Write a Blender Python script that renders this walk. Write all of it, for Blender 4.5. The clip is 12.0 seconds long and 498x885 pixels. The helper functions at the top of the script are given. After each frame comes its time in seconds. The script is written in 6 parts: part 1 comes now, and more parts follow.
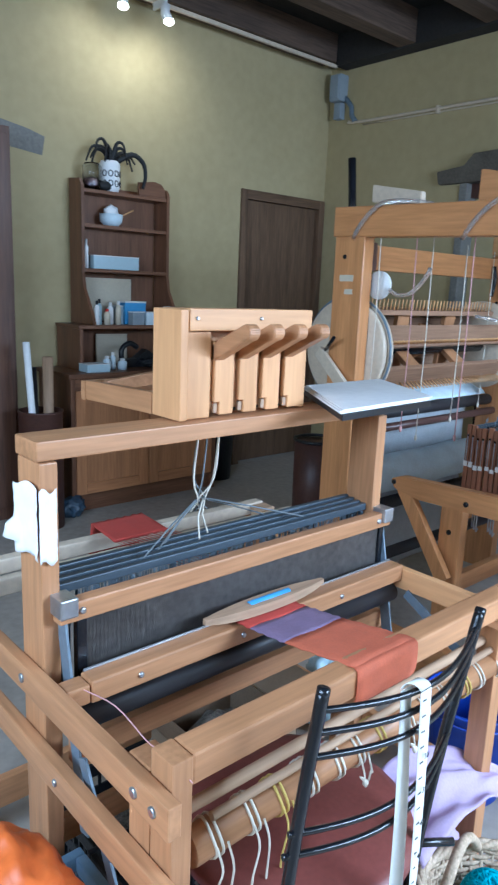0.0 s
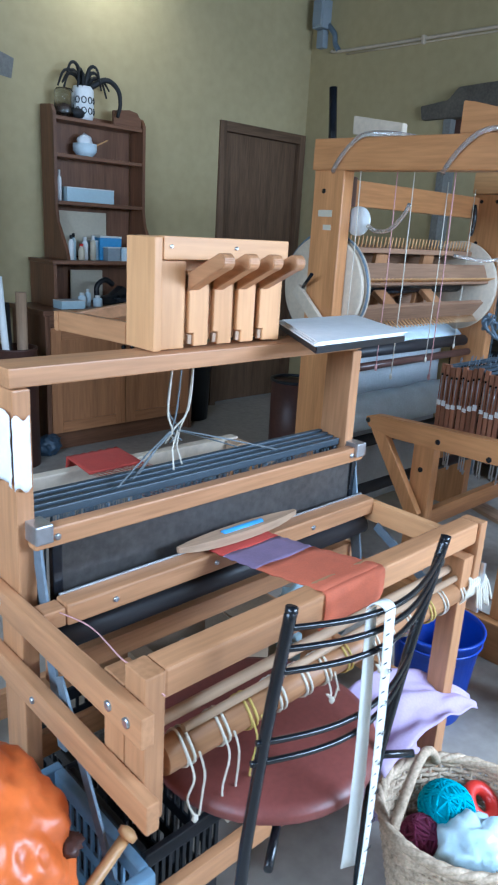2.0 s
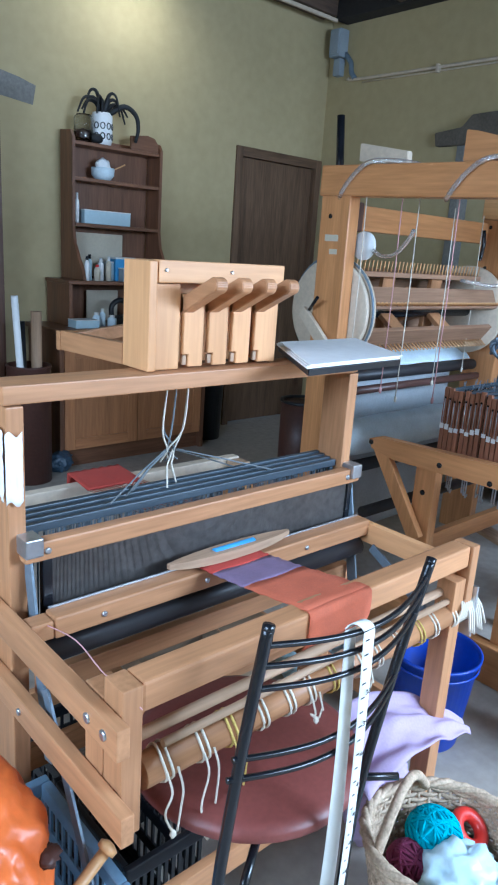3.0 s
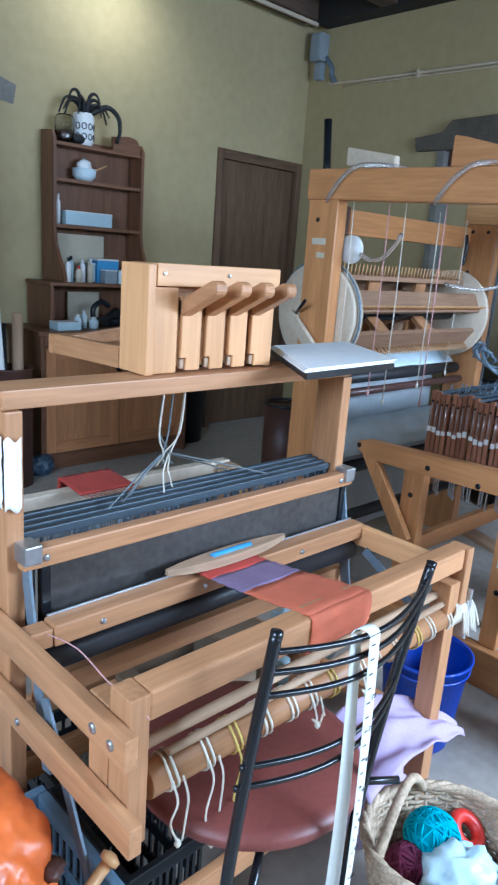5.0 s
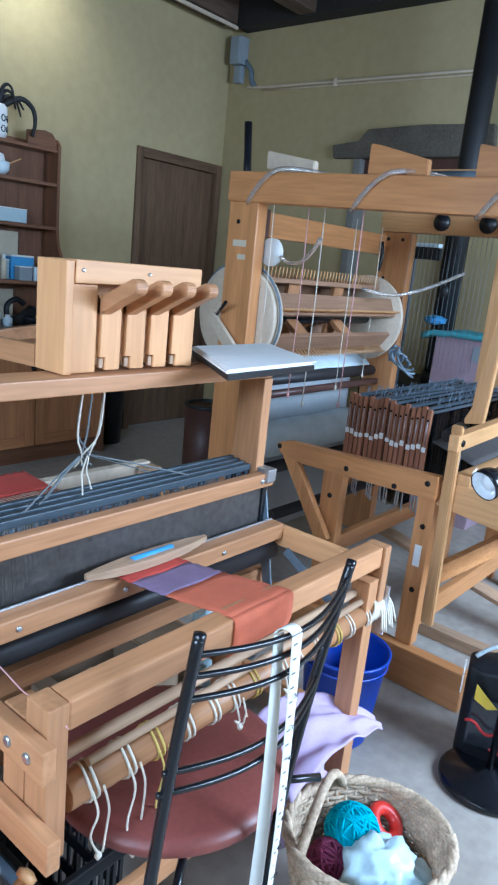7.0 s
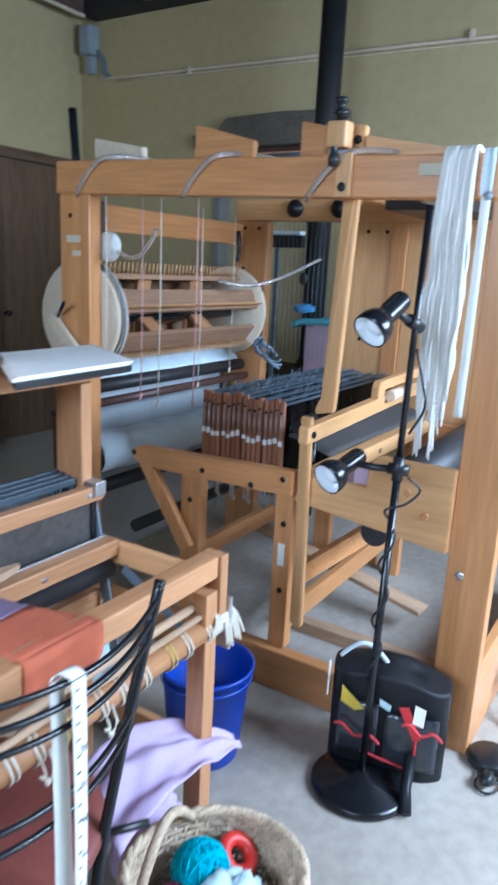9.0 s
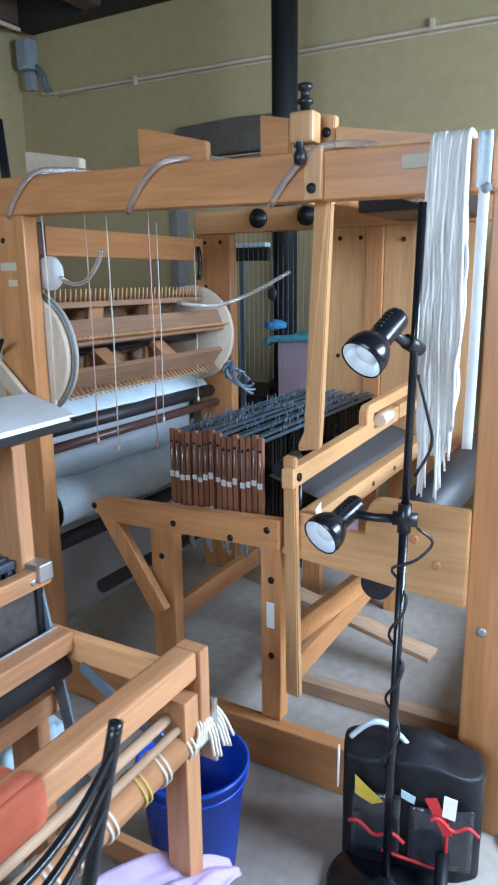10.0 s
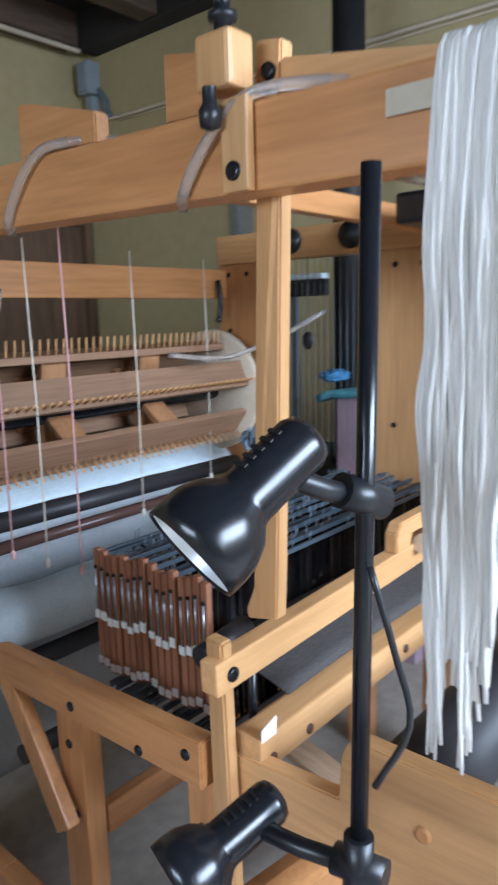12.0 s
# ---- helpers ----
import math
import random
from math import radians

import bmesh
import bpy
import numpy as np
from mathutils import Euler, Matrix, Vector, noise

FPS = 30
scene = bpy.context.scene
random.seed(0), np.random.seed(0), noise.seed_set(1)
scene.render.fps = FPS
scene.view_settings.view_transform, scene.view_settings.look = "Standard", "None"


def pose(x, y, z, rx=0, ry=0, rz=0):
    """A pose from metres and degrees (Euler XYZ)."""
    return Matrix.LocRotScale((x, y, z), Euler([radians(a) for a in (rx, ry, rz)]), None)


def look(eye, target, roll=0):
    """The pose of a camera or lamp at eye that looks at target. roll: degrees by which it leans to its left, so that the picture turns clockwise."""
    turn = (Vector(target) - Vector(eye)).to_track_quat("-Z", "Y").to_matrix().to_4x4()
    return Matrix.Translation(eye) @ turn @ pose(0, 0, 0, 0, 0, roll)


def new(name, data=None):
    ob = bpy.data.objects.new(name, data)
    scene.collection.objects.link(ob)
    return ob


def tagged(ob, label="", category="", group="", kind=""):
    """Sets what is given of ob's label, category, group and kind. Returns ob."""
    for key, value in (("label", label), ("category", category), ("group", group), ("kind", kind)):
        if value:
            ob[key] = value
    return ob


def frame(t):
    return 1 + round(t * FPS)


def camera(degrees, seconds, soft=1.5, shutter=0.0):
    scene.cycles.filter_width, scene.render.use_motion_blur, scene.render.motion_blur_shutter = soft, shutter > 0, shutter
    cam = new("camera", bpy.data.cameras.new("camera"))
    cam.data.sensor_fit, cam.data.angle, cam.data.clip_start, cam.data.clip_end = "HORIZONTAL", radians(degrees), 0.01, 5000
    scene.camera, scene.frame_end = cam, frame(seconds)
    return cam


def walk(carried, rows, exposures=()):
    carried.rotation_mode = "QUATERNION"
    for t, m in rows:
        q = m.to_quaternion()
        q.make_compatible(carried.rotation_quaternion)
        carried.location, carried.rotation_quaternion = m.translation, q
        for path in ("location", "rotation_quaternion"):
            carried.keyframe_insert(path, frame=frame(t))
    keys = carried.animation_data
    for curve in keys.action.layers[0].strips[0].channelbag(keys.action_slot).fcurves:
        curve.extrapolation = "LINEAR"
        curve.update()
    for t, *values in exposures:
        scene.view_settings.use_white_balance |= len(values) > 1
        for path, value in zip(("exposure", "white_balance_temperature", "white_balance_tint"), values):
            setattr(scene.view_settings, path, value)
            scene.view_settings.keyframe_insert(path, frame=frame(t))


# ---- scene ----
cam = camera(39.5, 12.0, soft=2.1, shutter=0.5)
PATH = [
    (0, (0.059, 0.001, 1.441), (1.364, 1.454, 1.008), 2.4),
    (0.5, (0.055, 0.007, 1.434), (1.399, 1.414, 0.973), 1.6),
    (1, (0.044, 0.008, 1.426), (1.352, 1.42, 0.882), 2.3),
    (1.5, (0.041, -0.001, 1.419), (1.344, 1.41, 0.864), 2.4),
    (2, (0.055, -0.019, 1.418), (1.384, 1.356, 0.833), 3.4),
    (2.5, (0.078, -0.056, 1.423), (1.414, 1.324, 0.864), 3.5),
    (3, (0.082, -0.076, 1.428), (1.38, 1.35, 0.895), 3.9),
    (4.8, (0.054, -0.042, 1.424), (1.372, 1.365, 0.89), 4.3),
    (5, (0.051, -0.037, 1.428), (1.401, 1.343, 0.905), 4.3),
    (5.5, (0.029, -0.021, 1.427), (1.41, 1.33, 0.911), 4.7),
    (6, (0.031, -0.027, 1.431), (1.511, 1.222, 0.931), 4.9),
    (6.5, (0.023, -0.035, 1.439), (1.538, 1.181, 0.964), 6.6),
    (6.7, (0.034, -0.029, 1.434), (1.536, 1.197, 0.944), 6.2),
    (8.3, (0.164, -0.085, 1.405), (1.736, 1.011, 0.833), 3.5),
    (8.5, (0.199, -0.107, 1.411), (1.815, 0.94, 0.867), 4.5),
    (9, (0.303, -0.125, 1.424), (1.954, 0.893, 0.936), 2.9),
    (9.5, (0.44, -0.049, 1.451), (2.177, 0.864, 1.061), 0.8),
    (10, (0.583, 0.038, 1.442), (2.274, 1.005, 0.989), -0.7),
    (10.5, (0.808, 0.036, 1.471), (2.435, 1.137, 1.096), 1.1),
    (11, (1.036, 0.012, 1.47), (2.701, 1.061, 1.109), -0.4),
    (11.5, (1.297, 0.096, 1.468), (2.95, 1.182, 1.168), -0.7),
    (12, (1.486, 0.141, 1.469), (2.976, 1.427, 1.112), -1.6),
]
walk(cam, [(t, look(eye, target, roll)) for t, eye, target, roll in PATH], [(0, 0.04, 5200, 6), (6.5, 0.05, 5220, 6), (9.0, -0.02, 5300, 7), (10.0, -0.02, 5550, 8), (10.5, -0.03, 5600, 9), (11.0, 0.03, 5450, 9), (11.5, -0.06, 5650, 10), (12, -0.13, 5900, 11)])

# ---- world and light ----
world = bpy.data.worlds.new("sky")
scene.world = world
world.use_nodes = True
wn = world.node_tree
sky = wn.nodes.new("ShaderNodeTexSky")
sky.sky_type = "NISHITA"
sky.sun_disc = False
sky.sun_elevation, sky.sun_rotation = radians(40), radians(150)
wn.links.new(sky.outputs[0], wn.nodes["Background"].inputs[0])
wn.nodes["Background"].inputs[1].default_value = 0.12

sun = new("sun", bpy.data.lights.new("sun", "SUN"))
sun.data.energy, sun.data.angle, sun.data.color = 1.0, radians(10), (1, 0.95, 0.88)
sun.matrix_world = look((6, -9, 9), (3, 0, 0))


def area_lamp(name, eye, target, w, h, power, colour):
    lamp = new(name, bpy.data.lights.new(name, "AREA"))
    lamp.data.shape, lamp.data.size, lamp.data.size_y = "RECTANGLE", w, h
    lamp.data.energy, lamp.data.color = power, colour
    lamp.matrix_world = look(eye, target)
    return lamp


# daylight in the window openings behind the walker
area_lamp("window_light", (2.6, -1.90, 2.0), (2.5, 0.6, 0.0), 2.2, 0.9, 228, (0.74, 0.86, 1.0))
area_lamp("window_light", (-1.40, 0.6, 2.0), (1.0, 0.8, 0.0), 1.8, 0.9, 92, (0.74, 0.86, 1.0))


def spot_lamp(eye, target, power, size, blend):
    lamp = new("spot_light", bpy.data.lights.new("spot_light", "SPOT"))
    lamp.data.energy, lamp.data.spot_size, lamp.data.spot_blend = power, radians(size), blend
    lamp.data.color, lamp.data.shadow_soft_size = (1.0, 0.95, 0.84), 0.03
    lamp.matrix_world = look(eye, target)
    return lamp


spot_lamp((2.44, 3.88, 2.98), (2.36, 4.28, 2.75), 6, 120, 1.0)
spot_lamp((2.76, 3.88, 2.97), (2.86, 4.28, 2.66), 11, 130, 1.0)


# ---- materials ----
def mat(name, base, rough=0.6, metal=0.0, vary=0.15, scale=6.0, fine=60.0, bump=0.15, stretch=(1, 1, 1), tint=None,
        spec=0.5, trans=0.0, alpha=1.0, rand=0.0, sheen=0.0, emit=None):
    m = bpy.data.materials.new(name)
    m.use_nodes = True
    nt = m.node_tree
    p = nt.nodes["Principled BSDF"]
    L = nt.links.new
    co = nt.nodes.new("ShaderNodeTexCoord")
    mp = nt.nodes.new("ShaderNodeMapping")
    mp.inputs["Scale"].default_value = stretch
    L(co.outputs["Object"], mp.inputs[0])
    n1 = nt.nodes.new("ShaderNodeTexNoise")
    n1.inputs["Scale"].default_value, n1.inputs["Detail"].default_value = scale, 5
    n2 = nt.nodes.new("ShaderNodeTexNoise")
    n2.inputs["Scale"].default_value, n2.inputs["Detail"].default_value = fine, 4
    L(mp.outputs[0], n1.inputs[0])
    L(mp.outputs[0], n2.inputs[0])
    ramp = nt.nodes.new("ShaderNodeValToRGB")
    lo = [c * (1 - 1.6 * vary) for c in base]
    hi = [min(1, c * (1 + 1.1 * vary)) for c in (tint or base)]
    ramp.color_ramp.elements[0].position, ramp.color_ramp.elements[1].position = 0.3, 0.72
    ramp.color_ramp.elements[0].color, ramp.color_ramp.elements[1].color = (*lo, 1), (*hi, 1)
    mid = nt.nodes.new("ShaderNodeMath")
    mid.operation = "MULTIPLY_ADD"
    mid.inputs[1].default_value = 0.45
    L(n2.outputs[0], mid.inputs[0])
    half = nt.nodes.new("ShaderNodeMath")
    half.operation = "MULTIPLY"
    half.inputs[1].default_value = 0.55
    L(n1.outputs[0], half.inputs[0])
    L(half.outputs[0], mid.inputs[2])
    L(mid.outputs[0], ramp.inputs[0])
    out = ramp.outputs[0]
    if rand:
        info = nt.nodes.new("ShaderNodeObjectInfo")
        hsv = nt.nodes.new("ShaderNodeHueSaturation")
        mr = nt.nodes.new("ShaderNodeMapRange")
        mr.inputs[3].default_value, mr.inputs[4].default_value = 1 - rand, 1 + rand
        L(info.outputs["Random"], mr.inputs[0])
        L(mr.outputs[0], hsv.inputs["Value"])
        L(out, hsv.inputs["Color"])
        out = hsv.outputs[0]
    L(out, p.inputs["Base Color"])
    rr = nt.nodes.new("ShaderNodeMapRange")
    rr.inputs[3].default_value, rr.inputs[4].default_value = max(0.02, rough - 0.12), min(1, rough + 0.12)
    L(n1.outputs[0], rr.inputs[0])
    L(rr.outputs[0], p.inputs["Roughness"])
    p.inputs["Metallic"].default_value = metal
    p.inputs["Specular IOR Level"].default_value = spec
    p.inputs["Transmission Weight"].default_value = trans
    p.inputs["Alpha"].default_value = alpha
    p.inputs["Sheen Weight"].default_value = sheen
    if emit:
        p.inputs["Emission Color"].default_value, p.inputs["Emission Strength"].default_value = (*emit[0], 1), emit[1]
    if bump:
        b = nt.nodes.new("ShaderNodeBump")
        b.inputs["Strength"].default_value, b.inputs["Distance"].default_value = bump, 0.004
        L(mid.outputs[0], b.inputs["Height"])
        L(b.outputs[0], p.inputs["Normal"])
    return m


def wood(name, base, tint, rough=0.45, vary=0.16):
    """Three materials, with the grain along x, y and z."""
    made = {}
    for axis in "xyz":
        st = {"x": (0.07, 1, 1), "y": (1, 0.07, 1), "z": (1, 1, 0.07)}[axis]
        made[axis] = mat(name + "_" + axis, base, rough, vary=vary, scale=16, fine=90, bump=0.08, stretch=st, tint=tint, rand=0.09)
    return made


MAPLE = wood("loom_maple", (0.41, 0.19, 0.080), (0.50, 0.25, 0.115))
BIRCH = wood("birch_ply", (0.60, 0.295, 0.12), (0.67, 0.36, 0.16), vary=0.08)
HONEY = wood("honey_wood", (0.52, 0.225, 0.078), (0.62, 0.295, 0.115), rough=0.38, vary=0.12)
PALE = wood("pale_pine", (0.60, 0.315, 0.125), (0.68, 0.385, 0.17), rough=0.4, vary=0.10)
GREYW = wood("worn_wood", (0.36, 0.23, 0.14), (0.48, 0.32, 0.2), rough=0.6)
WALNUT = wood("dark_walnut", (0.085, 0.04, 0.025), (0.13, 0.06, 0.035), rough=0.45, vary=0.25)
BEAMSLAT = wood("warp_beam_slat", (0.25, 0.135, 0.075), (0.34, 0.195, 0.115), rough=0.55)
DRESSER = wood("dresser_pine", (0.145, 0.062, 0.032), (0.21, 0.095, 0.048), rough=0.4, vary=0.2)
SHAFTW = wood("shaft_wood", (0.26, 0.10, 0.05), (0.36, 0.15, 0.08), rough=0.5, vary=0.2)
JOIST = wood("old_joist", (0.075, 0.045, 0.03), (0.12, 0.075, 0.05), rough=0.8, vary=0.3)
DOORW = wood("door_wood", (0.11, 0.06, 0.032), (0.155, 0.09, 0.05), rough=0.55, vary=0.25)
ROLLER = wood("stained_roller", (0.07, 0.035, 0.028), (0.11, 0.055, 0.045), rough=0.35, vary=0.2)

WALLP = mat("ochre_wall_paint", (0.42, 0.338, 0.172), 0.75, vary=0.035, scale=1.1, fine=14, bump=0.05, tint=(0.465, 0.378, 0.205))
CONCRETE = mat("worn_concrete", (0.37, 0.325, 0.275), 0.62, vary=0.13, scale=1.6, fine=22, bump=0.08, tint=(0.43, 0.385, 0.335))
PLASTER = mat("bare_plaster", (0.22, 0.21, 0.19), 0.85, vary=0.25, scale=5, fine=50, bump=0.4)
STONE = mat("lintel_stone", (0.13, 0.11, 0.085), 0.85, vary=0.3, scale=7, fine=60, bump=0.6)
DARKCEIL = mat("dark_boards", (0.025, 0.021, 0.018), 0.85, vary=0.3, scale=4, fine=40, bump=0.2, stretch=(0.2, 1, 1))
BLACKM = mat("black_metal", (0.010, 0.011, 0.014), 0.24, metal=0.0, vary=0.2, bump=0.03, fine=120)
BLACKP = mat("black_plastic", (0.014, 0.015, 0.018), 0.38, vary=0.2, bump=0.05)
STOVE = mat("stove_black", (0.012, 0.012, 0.013), 0.6, vary=0.3, bump=0.1)
STEEL = mat("zinc_steel", (0.55, 0.57, 0.6), 0.35, metal=0.9, vary=0.15, bump=0.05)
GREYM = mat("blue_grey_steel", (0.19, 0.24, 0.29), 0.45, metal=0.3, vary=0.2, bump=0.05)
HARN = mat("harness_bar", (0.06, 0.08, 0.10), 0.42, metal=0.2, vary=0.25, stretch=(0.1, 1, 1), scale=20, bump=0.05)
DARKROLL = mat("dark_roller", (0.03, 0.028, 0.03), 0.5, vary=0.3, stretch=(0.1, 1, 1), scale=20, bump=0.05)
REED = mat("reed_steel", (0.15, 0.135, 0.125), 0.4, metal=0.4, vary=0.3, scale=3, bump=0.02)
SEAT = mat("oxblood_vinyl", (0.20, 0.055, 0.044), 0.42, vary=0.14, scale=5, fine=90, bump=0.2)
WHITE = mat("white_paint", (0.76, 0.76, 0.74), 0.5, vary=0.05, bump=0.05)
PAPER = mat("white_paper", (0.88, 0.88, 0.87), 0.7, vary=0.04, scale=20, bump=0.1)
TAPEM = mat("white_tape", (0.82, 0.82, 0.78), 0.55, vary=0.04, bump=0.03)
YARNW = mat("white_cotton", (0.88, 0.86, 0.82), 0.9, vary=0.09, scale=25, fine=260, bump=0.9, stretch=(1, 1, 0.15), sheen=0.3)
CORD = mat("cotton_cord", (0.72, 0.66, 0.55), 0.85, vary=0.1, fine=300, bump=0.3)
CORDY = mat("yellow_cord", (0.60, 0.44, 0.12), 0.85, vary=0.1, fine=300, bump=0.3)
CORDP = mat("pink_cord", (0.62, 0.34, 0.33), 0.85, vary=0.1, fine=300, bump=0.3)
CORDG = mat("grey_cord", (0.17, 0.19, 0.2), 0.8, vary=0.1, fine=300, bump=0.3)
TUBE = mat("clear_tubing", (0.86, 0.83, 0.79), 0.08, vary=0.05, bump=0.0, trans=0.8, spec=1.0)
CREAM = mat("cream_painted_wood", (0.64, 0.53, 0.40), 0.5, vary=0.12, scale=7, bump=0.06)
GREYCLOTH = mat("grey_blue_cloth", (0.30, 0.34, 0.37), 0.85, vary=0.14, scale=8, fine=200, bump=0.4)
ICE = mat("pale_blue_cloth", (0.68, 0.79, 0.85), 0.8, vary=0.12, scale=9, fine=150, bump=0.4)
REDC = mat("red_cloth", (0.46, 0.055, 0.038), 0.85, vary=0.13, scale=20, fine=300, bump=0.5)
ORANGEC = mat("orange_cloth", (0.60, 0.145, 0.07), 0.85, vary=0.13, scale=20, fine=300, bump=0.5)
PURPLEC = mat("mauve_cloth", (0.22, 0.15, 0.24), 0.85, vary=0.15, scale=20, fine=300, bump=0.5)
LILAC = mat("lilac_cloth", (0.52, 0.40, 0.60), 0.8, vary=0.1, scale=6, fine=150, bump=0.3)
ORANGE = mat("orange_bag", (0.72, 0.155, 0.03), 0.4, vary=0.16, scale=7, fine=40, bump=0.3)
BUCKET = mat("blue_plastic", (0.012, 0.055, 0.42), 0.35, vary=0.12, bump=0.05)
CRATEB = mat("grey_blue_plastic", (0.22, 0.36, 0.50), 0.42, vary=0.1, bump=0.05)
WICKER = mat("wicker", (0.46, 0.33, 0.21), 0.65, vary=0.28, scale=30, fine=150, bump=0.5, tint=(0.62, 0.48, 0.34))
TURQ = mat("turquoise_wool", (0.012, 0.40, 0.52), 0.85, vary=0.25, scale=25, fine=140, bump=0.9)
BURG = mat("burgundy_wool", (0.15, 0.012, 0.05), 0.85, vary=0.25, scale=25, fine=140, bump=0.9)
REDP = mat("red_plastic", (0.60, 0.03, 0.02), 0.4, vary=0.08, bump=0.05)
ICEBAG = mat("pale_blue_bag", (0.58, 0.76, 0.83), 0.35, vary=0.13, scale=14, fine=60, bump=0.6)
BAGBLACK = mat("black_nylon", (0.010, 0.011, 0.014), 0.5, vary=0.25, scale=12, fine=250, bump=0.35, spec=0.3)
VINYL = mat("clear_pocket_vinyl", (0.035, 0.04, 0.05), 0.12, vary=0.2, scale=6, bump=0.3, spec=0.7)
REDPIPE = mat("red_piping", (0.55, 0.03, 0.035), 0.6, vary=0.1)
YELLOW = mat("yellow_label", (0.75, 0.55, 0.06), 0.5, vary=0.08)
REFLECT = mat("lamp_reflector", (0.86, 0.89, 0.92), 0.30, metal=0.35, vary=0.05, bump=0.02)
BULB = mat("frosted_bulb", (0.85, 0.88, 0.9), 0.4, vary=0.03, bump=0.0)
BROWNBIN = mat("brown_drum", (0.085, 0.035, 0.025), 0.5, vary=0.2)
BLUEBOX = mat("blue_card", (0.08, 0.32, 0.62), 0.55, vary=0.08)
PALEBLUE = mat("pale_blue_card", (0.50, 0.64, 0.70), 0.6, vary=0.06)
KRAFT = mat("cream_card", (0.62, 0.55, 0.42), 0.7, vary=0.06)
INK = mat("black_ink", (0.02, 0.02, 0.022), 0.6, vary=0.1)
PINK = mat("pink_box", (0.42, 0.30, 0.36), 0.6, vary=0.1)
GREENP = mat("green_plastic", (0.03, 0.28, 0.12), 0.4, vary=0.1)
SHEETC = mat("dust_sheet_cloth", (0.50, 0.53, 0.55), 0.85, vary=0.14, scale=5, fine=120, bump=0.3)
GREYBOARD = mat("speckled_board", (0.26, 0.24, 0.21), 0.8, vary=0.5, scale=40, fine=160, bump=0.3)
GLOW = mat("lit_lamp_face", (1, 0.95, 0.85), 0.5, vary=0.0, bump=0, emit=((1.0, 0.93, 0.78), 22))
GLASS = mat("window_glass", (0.95, 0.97, 0.97), 0.03, vary=0.0, bump=0.0, trans=1.0)


# ---- mesh helpers ----
def fresh():
    return bmesh.new()


def box(bm, x0, x1, y0, y1, z0, z1, bevel=0.003, m=None):
    made = bmesh.ops.create_cube(bm, size=1.0)["verts"]
    bmesh.ops.scale(bm, verts=made, vec=(x1 - x0, y1 - y0, z1 - z0))
    bmesh.ops.translate(bm, verts=made, vec=((x0 + x1) / 2, (y0 + y1) / 2, (z0 + z1) / 2))
    if m is not None:
        bmesh.ops.transform(bm, verts=made, matrix=m)
    if bevel:
        edges = list({e for v in made for e in v.link_edges})
        bmesh.ops.bevel(bm, geom=edges, offset=min(bevel, 0.3 * min(x1 - x0, y1 - y0, z1 - z0)), segments=2, affect="EDGES", profile=0.6)
    return bm


def beam(bm, p, q, w, h, bevel=0.003, up=(0, 0, 1)):
    """A squared bar from p to q, w across and h along up."""
    p, q = Vector(p), Vector(q)
    d = (q - p)
    zax = d.normalized()
    upv = Vector(up)
    if abs(zax.dot(upv)) > 0.98:
        upv = Vector((0, 1, 0))
    xax = upv.cross(zax).normalized()
    yax = zax.cross(xax)
    m = Matrix((xax, yax, zax)).transposed().to_4x4()
    m.translation = p
    return box(bm, -w / 2, w / 2, -h / 2, h / 2, 0, d.length, bevel, m)


def tube(bm, pts, r, sides=8, closed=False, taper=None):
    """A round tube along points, rounded off between a few of them."""
    pts = [Vector(p) for p in pts]
    if not closed and 4 <= len(pts) <= 24 and r > 0.001:
        ext = [2 * pts[0] - pts[1], *pts, 2 * pts[-1] - pts[-2]]
        fine_pts = []
        for a, b, c, d in zip(ext, ext[1:], ext[2:], ext[3:]):
            for s in range(4):
                u = s / 4
                fine_pts.append(0.5 * (2 * b + (c - a) * u + (2 * a - 5 * b + 4 * c - d) * u * u + (3 * b - a - 3 * c + d) * u ** 3))
        pts = [*fine_pts, pts[-1]]
    n = len(pts)
    rings, ref = [], None
    for i, p in enumerate(pts):
        a = pts[(i - 1) % n] if closed or i else p
        b = pts[(i + 1) % n] if closed or i < n - 1 else p
        t = (b - a).normalized()
        if ref is None:
            ref = Vector((0, 0, 1)) if abs(t.z) < 0.9 else Vector((1, 0, 0))
        u = t.cross(ref).normalized()
        v = u.cross(t)
        ref = v
        rad = r * (taper(i / max(1, n - 1)) if taper else 1)
        rings.append([bm.verts.new(p + rad * (math.cos(k * math.tau / sides) * u + math.sin(k * math.tau / sides) * v)) for k in range(sides)])
    for i in range(n if closed else n - 1):
        a, b = rings[i], rings[(i + 1) % n]
        for k in range(sides):
            f = bm.faces.new((a[k], a[(k + 1) % sides], b[(k + 1) % sides], b[k]))
            f.smooth = True
    if not closed:
        bm.faces.new(rings[0][::-1])
        bm.faces.new(rings[-1])
    return bm


def cyl(bm, p, q, r, sides=24):
    return tube(bm, [p, q], r, sides)


def lathe(bm, centre, profile, sides=32, m=None):
    """A turned shape: profile of (radius, height) about z."""
    rings = []
    for r, z in profile:
        ring = []
        for k in range(sides):
            a = k * math.tau / sides
            v = Vector((r * math.cos(a), r * math.sin(a), z))
            if m is not None:
                v = m @ v
            ring.append(bm.verts.new(v + Vector(centre)))
        rings.append(ring)
    for a, b in zip(rings, rings[1:]):
        for k in range(sides):
            f = bm.faces.new((a[k], a[(k + 1) % sides], b[(k + 1) % sides], b[k]))
            f.smooth = True
    return bm


